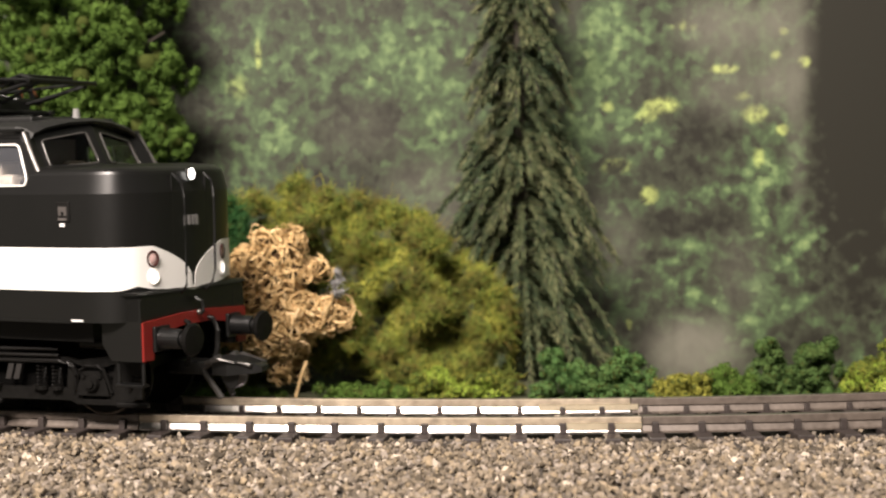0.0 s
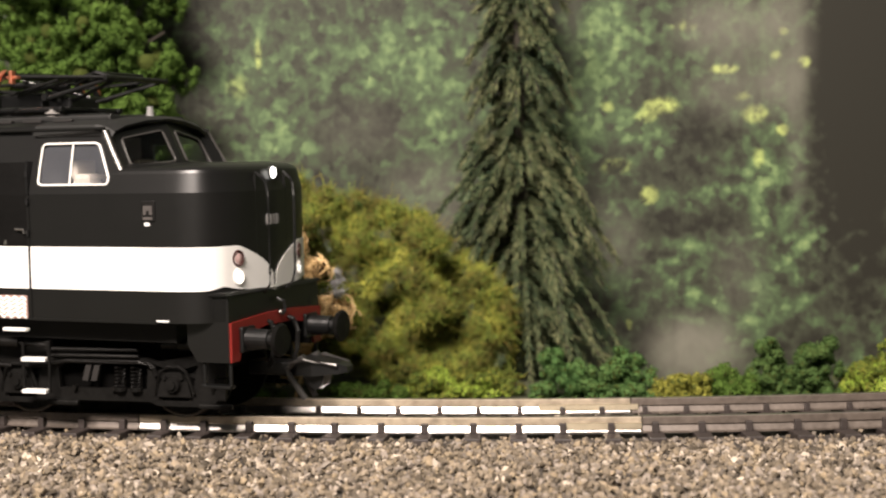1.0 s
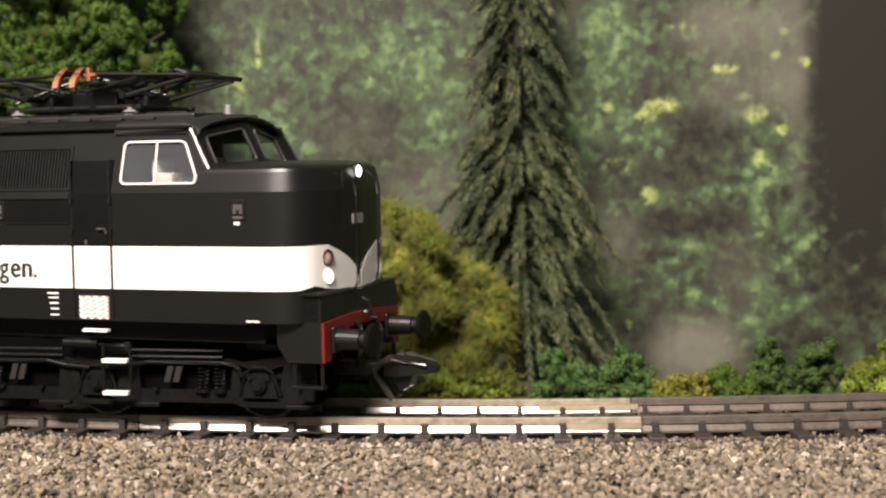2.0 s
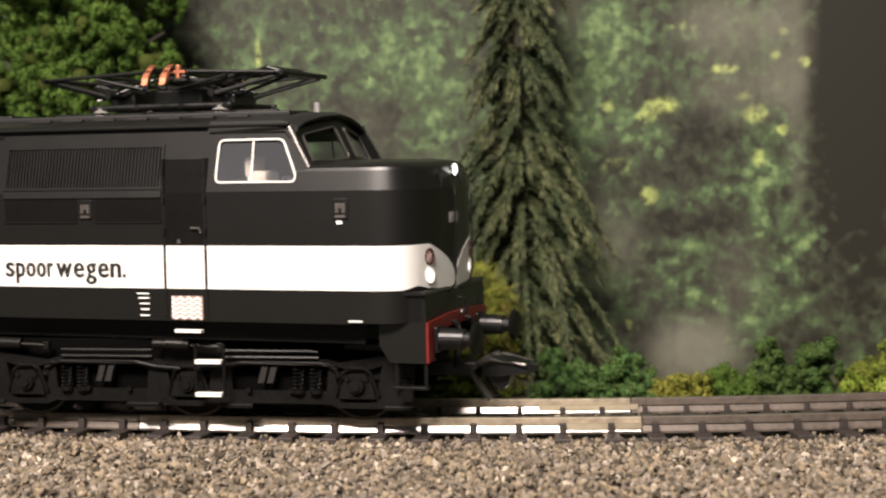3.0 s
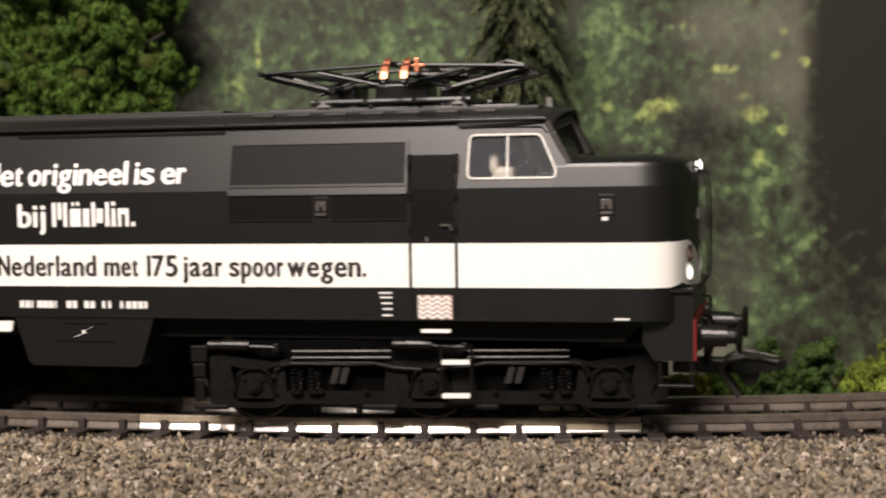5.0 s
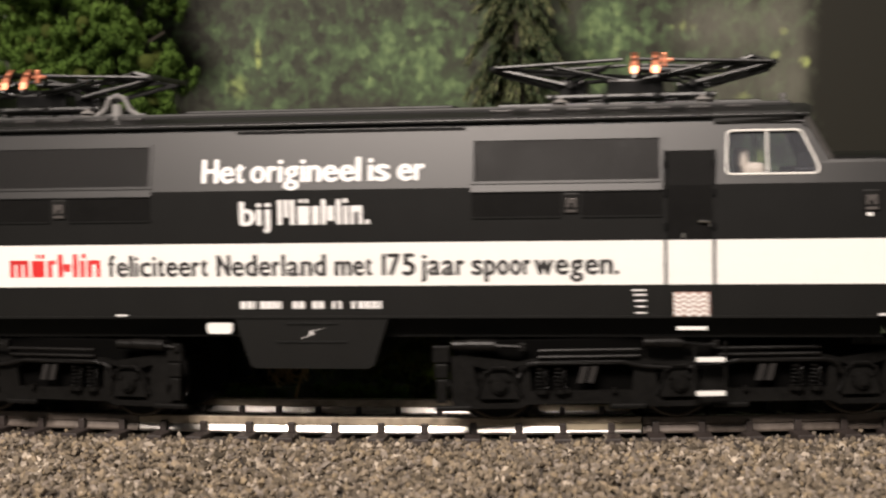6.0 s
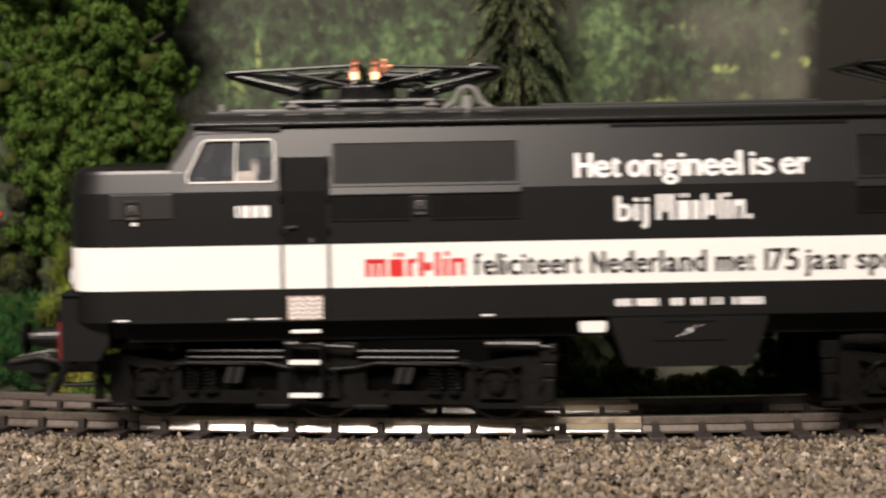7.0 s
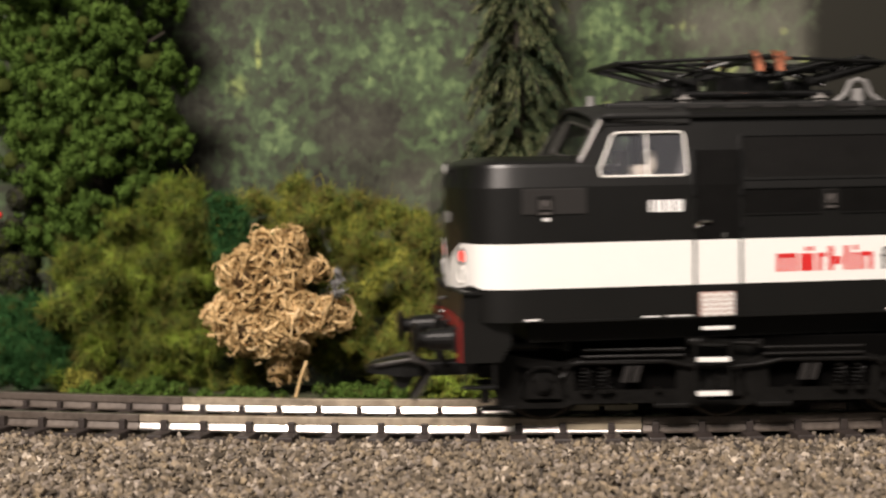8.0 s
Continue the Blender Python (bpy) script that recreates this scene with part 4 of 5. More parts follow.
    pipe(bm, [(e * 97.6, 0, 17.6), (e * 98.8, 0, 17.2), (e * 98.9, 0, 15.6), (e * 98.4, 0, 15.0)], 0.3, 8)
    part("draw_hook", bm, FRAME, engine)
    bm = bmesh.new()
    bmesh.ops.create_uvsphere(bm, u_segments=10, v_segments=6, radius=0.45, matrix=Matrix.Translation((e * 98.2, -0.2, 15.4)))
    part("hook_pin", bm, STEEL, engine)


def build_engine():
    eng = tagged(new("locomotive"), "black model electric locomotive with a white band, folded pantographs", "locomotive")
    bm = bmesh.new()
    loft(bm, [profile_ring(-62.3), profile_ring(62.3)])
    body = part("body", bm, BLACK, eng, "black satin-painted body shell")
    # lower sides under the cabs, up to the bonnets
    for e in (-1, 1):
        bm = bmesh.new()
        box(bm, min(e * 62.3, e * 77), max(e * 62.3, e * 77), -16.7, 16.7, 15.0, 34.9)
        part("cab_base", bm, BLACK, eng)
    bm = bmesh.new()
    box(bm, -87, 87, -13.0, 13.0, 11.5, 15.05)
    part("underframe", bm, UNDER, eng)
    # centre tank between the bogies
    bm = bmesh.new()
    loft(bm, [[(-12.4, y, 15.2), (12.4, y, 15.2), (11.6, y, 12.5), (9.9, y, 7.4), (9.0, y, 6.9), (-9.0, y, 6.9), (-9.9, y, 7.4), (-11.6, y, 12.5)] for y in (-16.6, 16.6)])
    part("battery_box", bm, BLACK, eng, "black tapered equipment box between the bogies")
    bm = bmesh.new()
    for z in (13.9, 11.0):
        box(bm, -4.0 if z > 12 else -5.4, 4.2 if z > 12 else 5.6, -16.85, -16.5, z, z + 0.22)
    part("box_rib", bm, FRAME, eng)
    for s in (-1, 1):
        # white stripe between the doors and beside them
        for x0, x1 in ((-54.75, 54.75), (55.25, 61.95), (62.45, 77.05), (-61.95, -55.25), (-77.05, -62.45)):
            bm = bmesh.new()
            box(bm, x0, x1, min(s * 16.6, s * 16.8), max(s * 16.6, s * 16.8), 19.9, 26.6)
            part("side_stripe", bm, WHITE, eng, "white painted stripe")
        # lower edge mould and roof gutter
        bm = bmesh.new()
        box(bm, -86, 86, min(s * 16.5, s * 16.85), max(s * 16.5, s * 16.85), 14.85, 15.2)
        part("sole_bar", bm, BLACK, eng)
        bm = bmesh.new()
        box(bm, -76, 76, min(s * 14.6, s * 15.25), max(s * 14.6, s * 15.25), 44.85, 45.3, 0.1)
        part("gutter", bm, BLACK, eng)
        for e in (-1, 1):
            # cab door: recessed leaf with a frame, a handle and a lock
            for x in (55.0, 62.2):
                bm = bmesh.new()
                box(bm, min(e * (x - 0.2), e * (x + 0.2)), max(e * (x - 0.2), e * (x + 0.2)), min(s * 16.6, s * 16.86), max(s * 16.6, s * 16.86), 15.3, 34.9)
                part("door_jamb", bm, BLACK, eng)
                bm = bmesh.new()
                loft(bm, [[(e * (x - 0.22), s * (side_y(z) - 0.2), z), (e * (x + 0.22), s * (side_y(z) - 0.2), z), (e * (x + 0.22), s * y, z), (e * (x - 0.22), s * y, z)] for z, y in ((34.9, 16.98), (40.1, 16.98))])
                for z in (28.2, 33.2, 37.6):
                    rod(bm, (e * x, s * 17.0, z), (e * x, s * 17.0, z + 1.0), 0.26, n=8)
                part("door_post", bm, FRAME, eng)
            bm = bmesh.new()
            box(bm, min(e * 55, e * 62.2), max(e * 55, e * 62.2), min(s * 16.55, s * 16.83), max(s * 16.55, s * 16.83), 26.65, 34.8)
            loft(bm, [[(e * 55, s * (side_y(z) + d), z), (e * 62.2, s * (side_y(z) + d), z), (e * 62.2, s * (side_y(z) - 0.3), z), (e * 55, s * (side_y(z) - 0.3), z)] for z, d in ((34.8, 0.05), (40.0, 0.85))])
            door = part("cab_door", bm, LOUVRE, eng, "matt black cab door")
            bm = bmesh.new()
            pipe(bm, [(e * 61.6, s * 17.1, 28.6), (e * 61.4, s * 17.2, 29.3), (e * 59.9, s * 17.2, 29.35)], 0.2, 6)
            part("door_handle", bm, STEEL, door, "bright handle")
            bm = bmesh.new()
            box(bm, min(e * 57.4, e * 57.9), max(e * 57.4, e * 57.9), min(s * 16.8, s * 17.0), max(s * 16.8, s * 17.0), 26.9, 27.6)
            part("door_lock", bm, STEEL, door)
            # tread plate under the door with raised diamonds
            bm = bmesh.new()
            box(bm, min(e * 56.1, e * 61.5), max(e * 56.1, e * 61.5), min(s * 16.6, s * 16.9), max(s * 16.6, s * 16.9), 15.1, 18.75)
            plate = part("tread_plate", bm, PLATE_GROUND, eng, "white chequered tread plate on a reddish ground")
            bm = bmesh.new()
            for r in range(5):
                for k in range(7):
                    cx, cz = e * (56.5 + 0.75 * k), 15.5 + 0.7 * r
                    q = 0.5 if k % 2 else -0.5
                    vs = [(cx - 0.36, -q * 0.5 - 0.2), (cx + 0.36, q * 0.5 - 0.2), (cx + 0.36, q * 0.5 + 0.2), (cx - 0.36, -q * 0.5 + 0.2)]
                    loft(bm, [[(x, s * y, cz + z) for x, z in vs] for y in (16.9, 17.05)])
            tagged(part("chequer_relief", bm, WHITE, plate, "white raised chequer pattern"), kind="stuff")
            bm = bmesh.new()
            box(bm, min(e * 56.5, e * 61.1), max(e * 56.5, e * 61.1), min(s * 16.0, s * 17.0), max(s * 16.0, s * 17.0), 13.0, 13.5, 0.1)
            part("step", bm, WHITE, eng, "white-edged step")
            # ventilation louvres: framed field of upright slats
            bm = bmesh.new()
            x0, x1 = 26.0, 54.2
            z0, z1 = 35.8, 42.0

            def sy(z, d):
                return s * (side_y(z) + d)
            for a, b, c, d2 in ((x0 - 0.5, x1 + 0.5, z1, z1 + 0.4), (x0 - 0.5, x1 + 0.5, z0 - 0.4, z0), (x0 - 0.5, x0, z0, z1), (x1, x1 + 0.5, z0, z1)):
                loft(bm, [[(e * a, sy(z, -0.1), z), (e * b, sy(z, -0.1), z), (e * b, sy(z, 0.28), z), (e * a, sy(z, 0.28), z)] for z in (c, d2)])
            lf = part("louvre_frame", bm, BLACK, eng)
            bm = bmesh.new()
            loft(bm, [[(e * x0, sy(z, -0.05), z), (e * x1, sy(z, -0.05), z), (e * x1, sy(z, 0.03), z), (e * x0, sy(z, 0.03), z)] for z in (z0, z1)])
            part("louvre_backing", bm, UNDER, lf)
            bm = bmesh.new()
            n = 48
            for k in range(n):
                x = x0 + (x1 - x0) * (k + 0.5) / n
                loft(bm, [[(e * (x - 0.11), sy(z, -0.02), z), (e * (x + 0.11), sy(z, -0.02), z), (e * (x + 0.1), sy(z, 0.26), z), (e * (x - 0.04), sy(z, 0.26), z)] for z in (z0, z1)])
            tagged(part("louvre_slats", bm, LOUVRE, lf, "black upright louvre slats"), kind="stuff")
            # sloped ledge under the louvres, and below it a matt panel in two halves
            bm = bmesh.new()
            loft(bm, [[(x, s * y, z) for y, z in ((16.3, 35.35), (16.66, 35.35), (16.95, 34.2), (16.95, 34.05), (16.3, 34.05))] for x in (e * 25.5, e * 54.6)])
            part("vent_ledge", bm, BLACK, eng)
            for a, b in ((25.7, 39.3), (42.5, 54.6)):
                bm = bmesh.new()
                box(bm, min(e * a, e * b), max(e * a, e * b), min(s * 16.6, s * 16.76), max(s * 16.6, s * 16.76), 30.4, 34.1)
                panel = part("vent_panel", bm, LOUVRE, eng, "matt black vent panel")
                bm = bmesh.new()
                box(bm, min(e * a, e * b), max(e * a, e * b), min(s * 16.6, s * 16.95), max(s * 16.6, s * 16.95), 30.15, 30.38)
                part("panel_edge", bm, BLACK, panel)
            for cx, cz in ((40.9, 32.4), (85.0, 32.3)):
                bm = bmesh.new()
                box(bm, min(e * (cx - 1.25), e * (cx + 1.25)), max(e * (cx - 1.25), e * (cx + 1.25)), min(s * 16.6, s * 16.95), max(s * 16.6, s * 16.95), cz - 1.7, cz + 1.5, 0.2)
                em = part("emblem", bm, UNDER, eng, "small dark emblem plate")
                bm = bmesh.new()
                for lo, hi in ((-0.8, -0.3), (0.3, 0.8), (-0.25, 0.25)):
                    low = cz - 0.7 if lo < -0.4 or lo > 0.2 else cz - 0.1
                    box(bm, min(e * (cx + lo), e * (cx + hi)), max(e * (cx + lo), e * (cx + hi)), min(s * 16.9, s * 17.05), max(s * 16.9, s * 17.05), low, cz + 0.7, 0.05)
                box(bm, min(e * (cx - 0.85), e * (cx + 0.85)), max(e * (cx - 0.85), e * (cx + 0.85)), min(s * 16.9, s * 17.05), max(s * 16.9, s * 17.05), cz - 1.45, cz - 1.05)
                part("emblem_relief", bm, EMBLEM, em)
            bm = bmesh.new()
            box(bm, min(e * 84.3, e * 85.2), max(e * 84.3, e * 85.2), min(s * 16.6, s * 16.85), max(s * 16.6, s * 16.85), 29.9, 30.4)
            part("label_plate", bm, LETTER_WHITE, eng)
            bm = bmesh.new()
            box(bm, min(e * 86.0, e * 88.2), max(e * 86.0, e * 88.2), min(s * 16.55, s * 16.9), max(s * 16.55, s * 16.9), 15.2, 15.45)
            part("label_plate", bm, LETTER_WHITE, eng)
    # long gutter over the lettering
    bm = bmesh.new()
    for z, d in ((44.0, 0.25), (43.75, 0.12)):
        box(bm, -11.7, 24.6, -(side_y(z) + d), -(side_y(z) - 0.2), z, z + 0.2)
    part("roof_hatch_edge", bm, BLACK, eng)
    # roof walk and hatches
    bm = bmesh.new()
    box(bm, -74, 74, -10.5, 10.5, 46.4, 47.35, 0.3)
    box(bm, -22, 22, -9, 9, 47.2, 47.8, 0.3)
    part("roof_hatch", bm, ROOF, eng)
    for q in (30, 36, 42, 48, 54, 60, 66):
        for e in (-1, 1):
            bm = bmesh.new()
            box(bm, min(e * (q - 1.8), e * (q + 1.8)), max(e * (q - 1.8), e * (q + 1.8)), -12.4, -11.4, 46.3, 46.75, 0.1)
            part("roof_step", bm, GREY_DARK, eng)
    # lettering
    for word, x0, x1 in (("Het", -17.2, -10.2), ("origineel", -9.3, 8.4), ("is", 9.5, 13.0), ("er", 14.1, 18.4)):
        text_part("lettering", word, x0, x1, 36.2, 3.9, LETTER_WHITE, eng, "white slogan lettering", 0.18, 0.05)
    text_part("lettering", "bij", -11.1, -6.0, 29.5, 3.9, LETTER_WHITE, eng, "white slogan lettering", 0.19, 0.08)
    bars_part("name_bar", [(-4.9, -4.2, 0, 1), (-3.9, -3.2, 0.3, 1), (-2.9, -2.2, 0, 1), (-1.7, 0.2, 0, 0.74), (-1.4, -0.9, 0.86, 1.02), (-0.5, 0.0, 0.86, 1.02), (0.6, 1.7, 0, 0.74), (2.1, 2.8, 0, 1), (3.0, 4.1, 0.15, 0.74),
                           (4.5, 5.2, 0, 1), (5.6, 6.3, 0, 0.74), (5.6, 6.3, 0.86, 1.02), (6.7, 7.3, 0, 0.74), (7.3, 8.0, 0.5, 0.74), (8.0, 8.6, 0, 0.74), (9.0, 9.7, 0, 0.18)],
              29.5, 33.4, LETTER_WHITE, eng, "white brand name reduced to bars")
    bars_part("name_bar", [(-49.5, -48.7, 0, 0.78), (-48.3, -47.5, 0, 0.78), (-47.1, -46.3, 0, 0.78), (-49.5, -46.3, 0.6, 0.8), (-45.8, -43.6, 0, 0.78), (-45.0, -44.5, 0.88, 1.08), (-44.2, -43.6, 0.88, 1.08), (-43.1, -42.3, 0, 0.78), (-42.3, -41.7, 0.6, 0.8),
                           (-41.3, -40.5, 0, 1.08), (-40.4, -39.2, 0.25, 0.62), (-38.8, -38.0, 0, 1.08), (-37.6, -36.8, 0, 0.78), (-37.3, -36.6, 0.88, 1.1), (-36.4, -35.6, 0, 0.78), (-35.6, -34.9, 0.6, 0.8), (-34.9, -34.2, 0, 0.78)],
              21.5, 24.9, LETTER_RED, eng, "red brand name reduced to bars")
    for word, x0, x1 in (("feliciteert", -32.9, -16.4), ("Nederland", -15.0, 2.7), ("met", 4.0, 10.0), ("175", 11.5, 16.8), ("jaar", 17.6, 24.4), ("spoor", 25.5, 34.6), ("wegen.", 35.1, 48.0)):
        text_part("lettering", word, x0, x1, 21.55, 3.5, LETTER_DARK, eng, "dark lettering on the white stripe", 0.17)
    bars_part("number_bar", [(-11.2 + k * 1.05, -11.2 + k * 1.05 + w, 0, 1) for k, w in enumerate((0.8, 0.8, 0.3, 0.9, 0.9, 0.8, 0.3, 0, 0.8, 0.8, 0, 0.8, 0.8, 0, 0.5, 0.5, 0, 0.5, 0.8, 0.8, 0.8, 0.5)) if w],
              16.35, 17.5, LETTER_WHITE, eng, "white registration number reduced to bars")
    bars_part("number_bar", [(-69.2, -68.7, 0, 1), (-68.3, -67.0, 0, 1), (-66.7, -65.5, 0, 1), (-65.2, -64.0, 0, 1)], 30.9, 32.7, LETTER_WHITE, eng, "white number reduced to bars")
    bars_part("data_bar", [(50.3 + d, 52.0, v, v + 0.06) for v, d in ((0.0, 0.1), (0.26, 0.2), (0.5, 0.0), (0.74, -0.2), (0.93, -0.4))], 15.5, 19.2, LETTER_WHITE, eng, "small white data lines reduced to bars")
    bars_part("data_bar", [(-70.4, -67.6, 0, 1), (-66.6, -62.8, 0, 1), (-31.9, -29.9, 0.2, 1.2)], 15.15, 15.4, LETTER_WHITE, eng, "small white data lines reduced to bars")
    bm = bmesh.new()
    zig = [(-2.0, 11.5), (0.5, 12.35), (0.1, 12.75), (2.2, 13.4), (-0.3, 12.7), (0.0, 12.3)]
    loft(bm, [[(x, y, z) for x, z in zig] for y in (-16.62, -16.8)])
    part("flash_mark", bm, LETTER_WHITE, eng, "white flash mark")
    bm = bmesh.new()
    loft(bm, [[(x, y, z) for x, z in rounded2([(-16.9, 14.1), (-12.6, 14.1), (-12.8, 12.4), (-16.7, 12.4)])] for y in (-16.2, -16.8)])
    part("sign_plate", bm, WHITE, eng, "small white sign plate")
    bm = bmesh.new()
    box(bm, -88.4, -78.7, -16.9, -16.5, 30.9, 34.7, 0.08)
    part("access_panel", bm, GREY_DARK, eng, "dark grey access panel")
    # bent roof conductor beside the rear pantograph
    bm = bmesh.new()
    pipe(bm, [(-39.5, -9.5, 46.6), (-37.5, -9.5, 46.9), (-35.6, -9.5, 48.2), (-34.6, -9.5, 50.2), (-33.4, -9.5, 50.6), (-32.2, -9.5, 50.2), (-31.2, -9.5, 48.2), (-29.3, -9.5, 46.9), (-27.3, -9.5, 46.6)], 0.45, 8)
    rod(bm, (-33.4, -9.5, 46.4), (-33.4, -9.5, 49.2), 1.1, 0.8, 12)
    part("roof_conductor", bm, CONDUCTOR, eng, "bent grey roof conductor on an insulator")
    for e in (-1, 1):
        build_cab(eng, e)
        build_bonnet(eng, e)
        build_headstock(eng, e)
    build_pantograph(eng, 49.8, (0.7, 3.9))
    build_pantograph(eng, -50.0, (-0.8, 2.4))
    wheels = []
    for e in (-1, 1):
        _, ws = build_bogie(eng, e)
        wheels += ws
    return eng, wheels


def rounded2(pts):
    return [(p[0], p[1]) for p in rounded([(x, z, 0) for x, z in pts], 0.5)]


engine, wheelsets = build_engine()


# ---- planting behind the track ----
LEAF_TREE = leafy("tree_leaf_foam", [(0.0316, 0.0601, 0.0121), (0.0548, 0.0993, 0.0176), (0.078, 0.1363, 0.0242), (0.1054, 0.1733, 0.0352)])
LEAF_OLIVE = leafy("olive_moss", [(0.0483, 0.073, 0.021), (0.0697, 0.1264, 0.03), (0.1342, 0.0899, 0.027), (0.161, 0.1657, 0.0345), (0.1208, 0.1895, 0.036), (0.2684, 0.2499, 0.045), (0.4026, 0.4072, 0.069), (0.5905, 0.5897, 0.195)], spread=0.34, patch=150)
LEAF_LIME = leafy("green_moss", [(0.0403, 0.0512, 0.0129), (0.0941, 0.0732, 0.0186), (0.0605, 0.1098, 0.02), (0.1478, 0.1464, 0.0257), (0.1613, 0.2489, 0.0315), (0.2688, 0.3367, 0.0501), (0.4435, 0.527, 0.1287)], spread=0.26, patch=170)
LEAF_TEAL = leafy("blue_green_foam", [(0.0172, 0.0517, 0.0153), (0.0257, 0.0788, 0.0221), (0.0372, 0.1109, 0.0323)])
LEAF_GRASS = leafy("grass_green_foam", [(0.0312, 0.075, 0.022), (0.0585, 0.1175, 0.033), (0.104, 0.1688, 0.055)])
LEAF_GREEN = leafy("green_foam", [(0.028, 0.056, 0.016), (0.052, 0.094, 0.026), (0.085, 0.135, 0.04)])
LEAF_MIX = leafy("yellow_green_foam", [(0.08, 0.09, 0.015), (0.17, 0.17, 0.03), (0.28, 0.26, 0.05)])
LOOSE_YELLOW = leafy("yellow_fibre", [(0.16, 0.13, 0.02), (0.3, 0.26, 0.05), (0.2, 0.21, 0.035), (0.42, 0.34, 0.12)])
LOOSE_GREEN = leafy("lime_fibre", [(0.1, 0.11, 0.016), (0.2, 0.24, 0.05), (0.16, 0.14, 0.03), (0.28, 0.3, 0.09)])
LEAF_DARK = leafy("dark_bush_leaf", [(0.011, 0.0121, 0.0077), (0.022, 0.0231, 0.0154), (0.0495, 0.0468, 0.0358)])
NEEDLE = leafy("spruce_needle", [(0.014, 0.032, 0.02), (0.045, 0.064, 0.031), (0.1, 0.113, 0.054), (0.22, 0.215, 0.11)], spread=0.6)
STRAW = leafy("dry_straw", [(0.1866, 0.1123, 0.048), (0.4431, 0.2994, 0.1345), (0.6996, 0.5025, 0.2595), (1.0028, 0.7912, 0.4805)])
LICHEN = leafy("grey_lichen", [(0.16, 0.155, 0.15), (0.3, 0.295, 0.285), (0.5, 0.49, 0.47)])
BARK = material("bark", (0.022, 0.018, 0.011), 0.9, vary=0.4, scale=700, bump=0.5)
# filler colour, dark so that gaps between leaves look shaded
CORE = material("dark_foliage_filler", (0.04, 0.05, 0.013), 1.0, vary=0.4, scale=600, spec=0.02)
# dark colour puts shade into the gaps between the straw strands
STRAW_GAP_SHADE = material("straw_gap_shade", (0.05, 0.03, 0.015), 1.0, vary=0.4, scale=600, spec=0.02)


def unit(rng, n):
    v = rng.normal(size=(n, 3))
    return v / np.linalg.norm(v, axis=1)[:, None]


def leaf_cloud(rng, blobs, per, size, shell=0.35):
    """Small leaves, two triangles each, over and just inside a set of blobs (x, y, z, radius)."""
    V, F, k = [], [], 0
    for x, y, z, r in blobs:
        n = int(per * r * r)
        d = unit(rng, n)
        c = np.array((x, y, z)) + d * (r * (1 - shell * rng.random(n) ** 1.5))[:, None]
        face = d + 0.4 * unit(rng, n)
        u = np.cross(face, unit(rng, n))
        u /= np.linalg.norm(u, axis=1)[:, None]
        w = np.cross(u, face)
        w /= np.linalg.norm(w, axis=1)[:, None]
        s = (size * rng.uniform(0.55, 1.3, n))[:, None]
        quad = np.stack([c - u * s, c - w * s * 0.6, c + u * s, c + w * s * 0.6], 1).reshape(-1, 3)
        V.append(quad)
        F.append(np.arange(n * 4).reshape(n, 4) + k)
        k += n * 4
    return np.concatenate(V), np.concatenate(F)


def fibre_cloud(rng, blobs, per, length, width, curl=0.8, segs=3, shell=0.4):
    """Thin bent fibres that stick out of a set of blobs."""
    V, F, k = [], [], 0
    for x, y, z, r in blobs:
        n = int(per * r * r)
        d = unit(rng, n)
        p = np.array((x, y, z)) + d * (r * (1 - shell * rng.random(n)))[:, None]
        way = d * 0.25 + unit(rng, n) + np.array((0, 0, 0.15))
        way /= np.linalg.norm(way, axis=1)[:, None]
        bend = unit(rng, n) * curl
        side = np.cross(way, unit(rng, n))
        side /= np.linalg.norm(side, axis=1)[:, None]
        L = (length * rng.uniform(0.5, 1.4, n))[:, None]
        W = (width * rng.uniform(0.6, 1.4, n))[:, None]
        pts = []
        for j in range(segs + 1):
            t = j / segs
            q = p + way * L * t + bend * L * t * t * 0.7 - d * L * t * t * 0.35
            w = W * (1 - 0.6 * t)
            pts += [q - side * w, q + side * w]
        V.append(np.stack(pts, 1).reshape(-1, 3))
        base = (np.arange(n) * (2 * segs + 2))[:, None] + k
        for j in range(segs):
            F.append(base + np.array([[2 * j, 2 * j + 1, 2 * j + 3, 2 * j + 2]]))
        k += n * (2 * segs + 2)
    return np.concatenate(V), np.concatenate(F)


def moss_cloud(rng, blobs, per, length, width):
    """Fine curled fibres with flecks of leaf between them."""
    V, F = fibre_cloud(rng, blobs, per * 0.7, length, width, 1.8, 3, 0.6)
    W, G = leaf_cloud(rng, blobs, per, width * 2.3, 0.5)
    quads = [tuple(f) for f in F] + [tuple(f + len(V)) for f in G]
    return np.concatenate([V, W]), quads


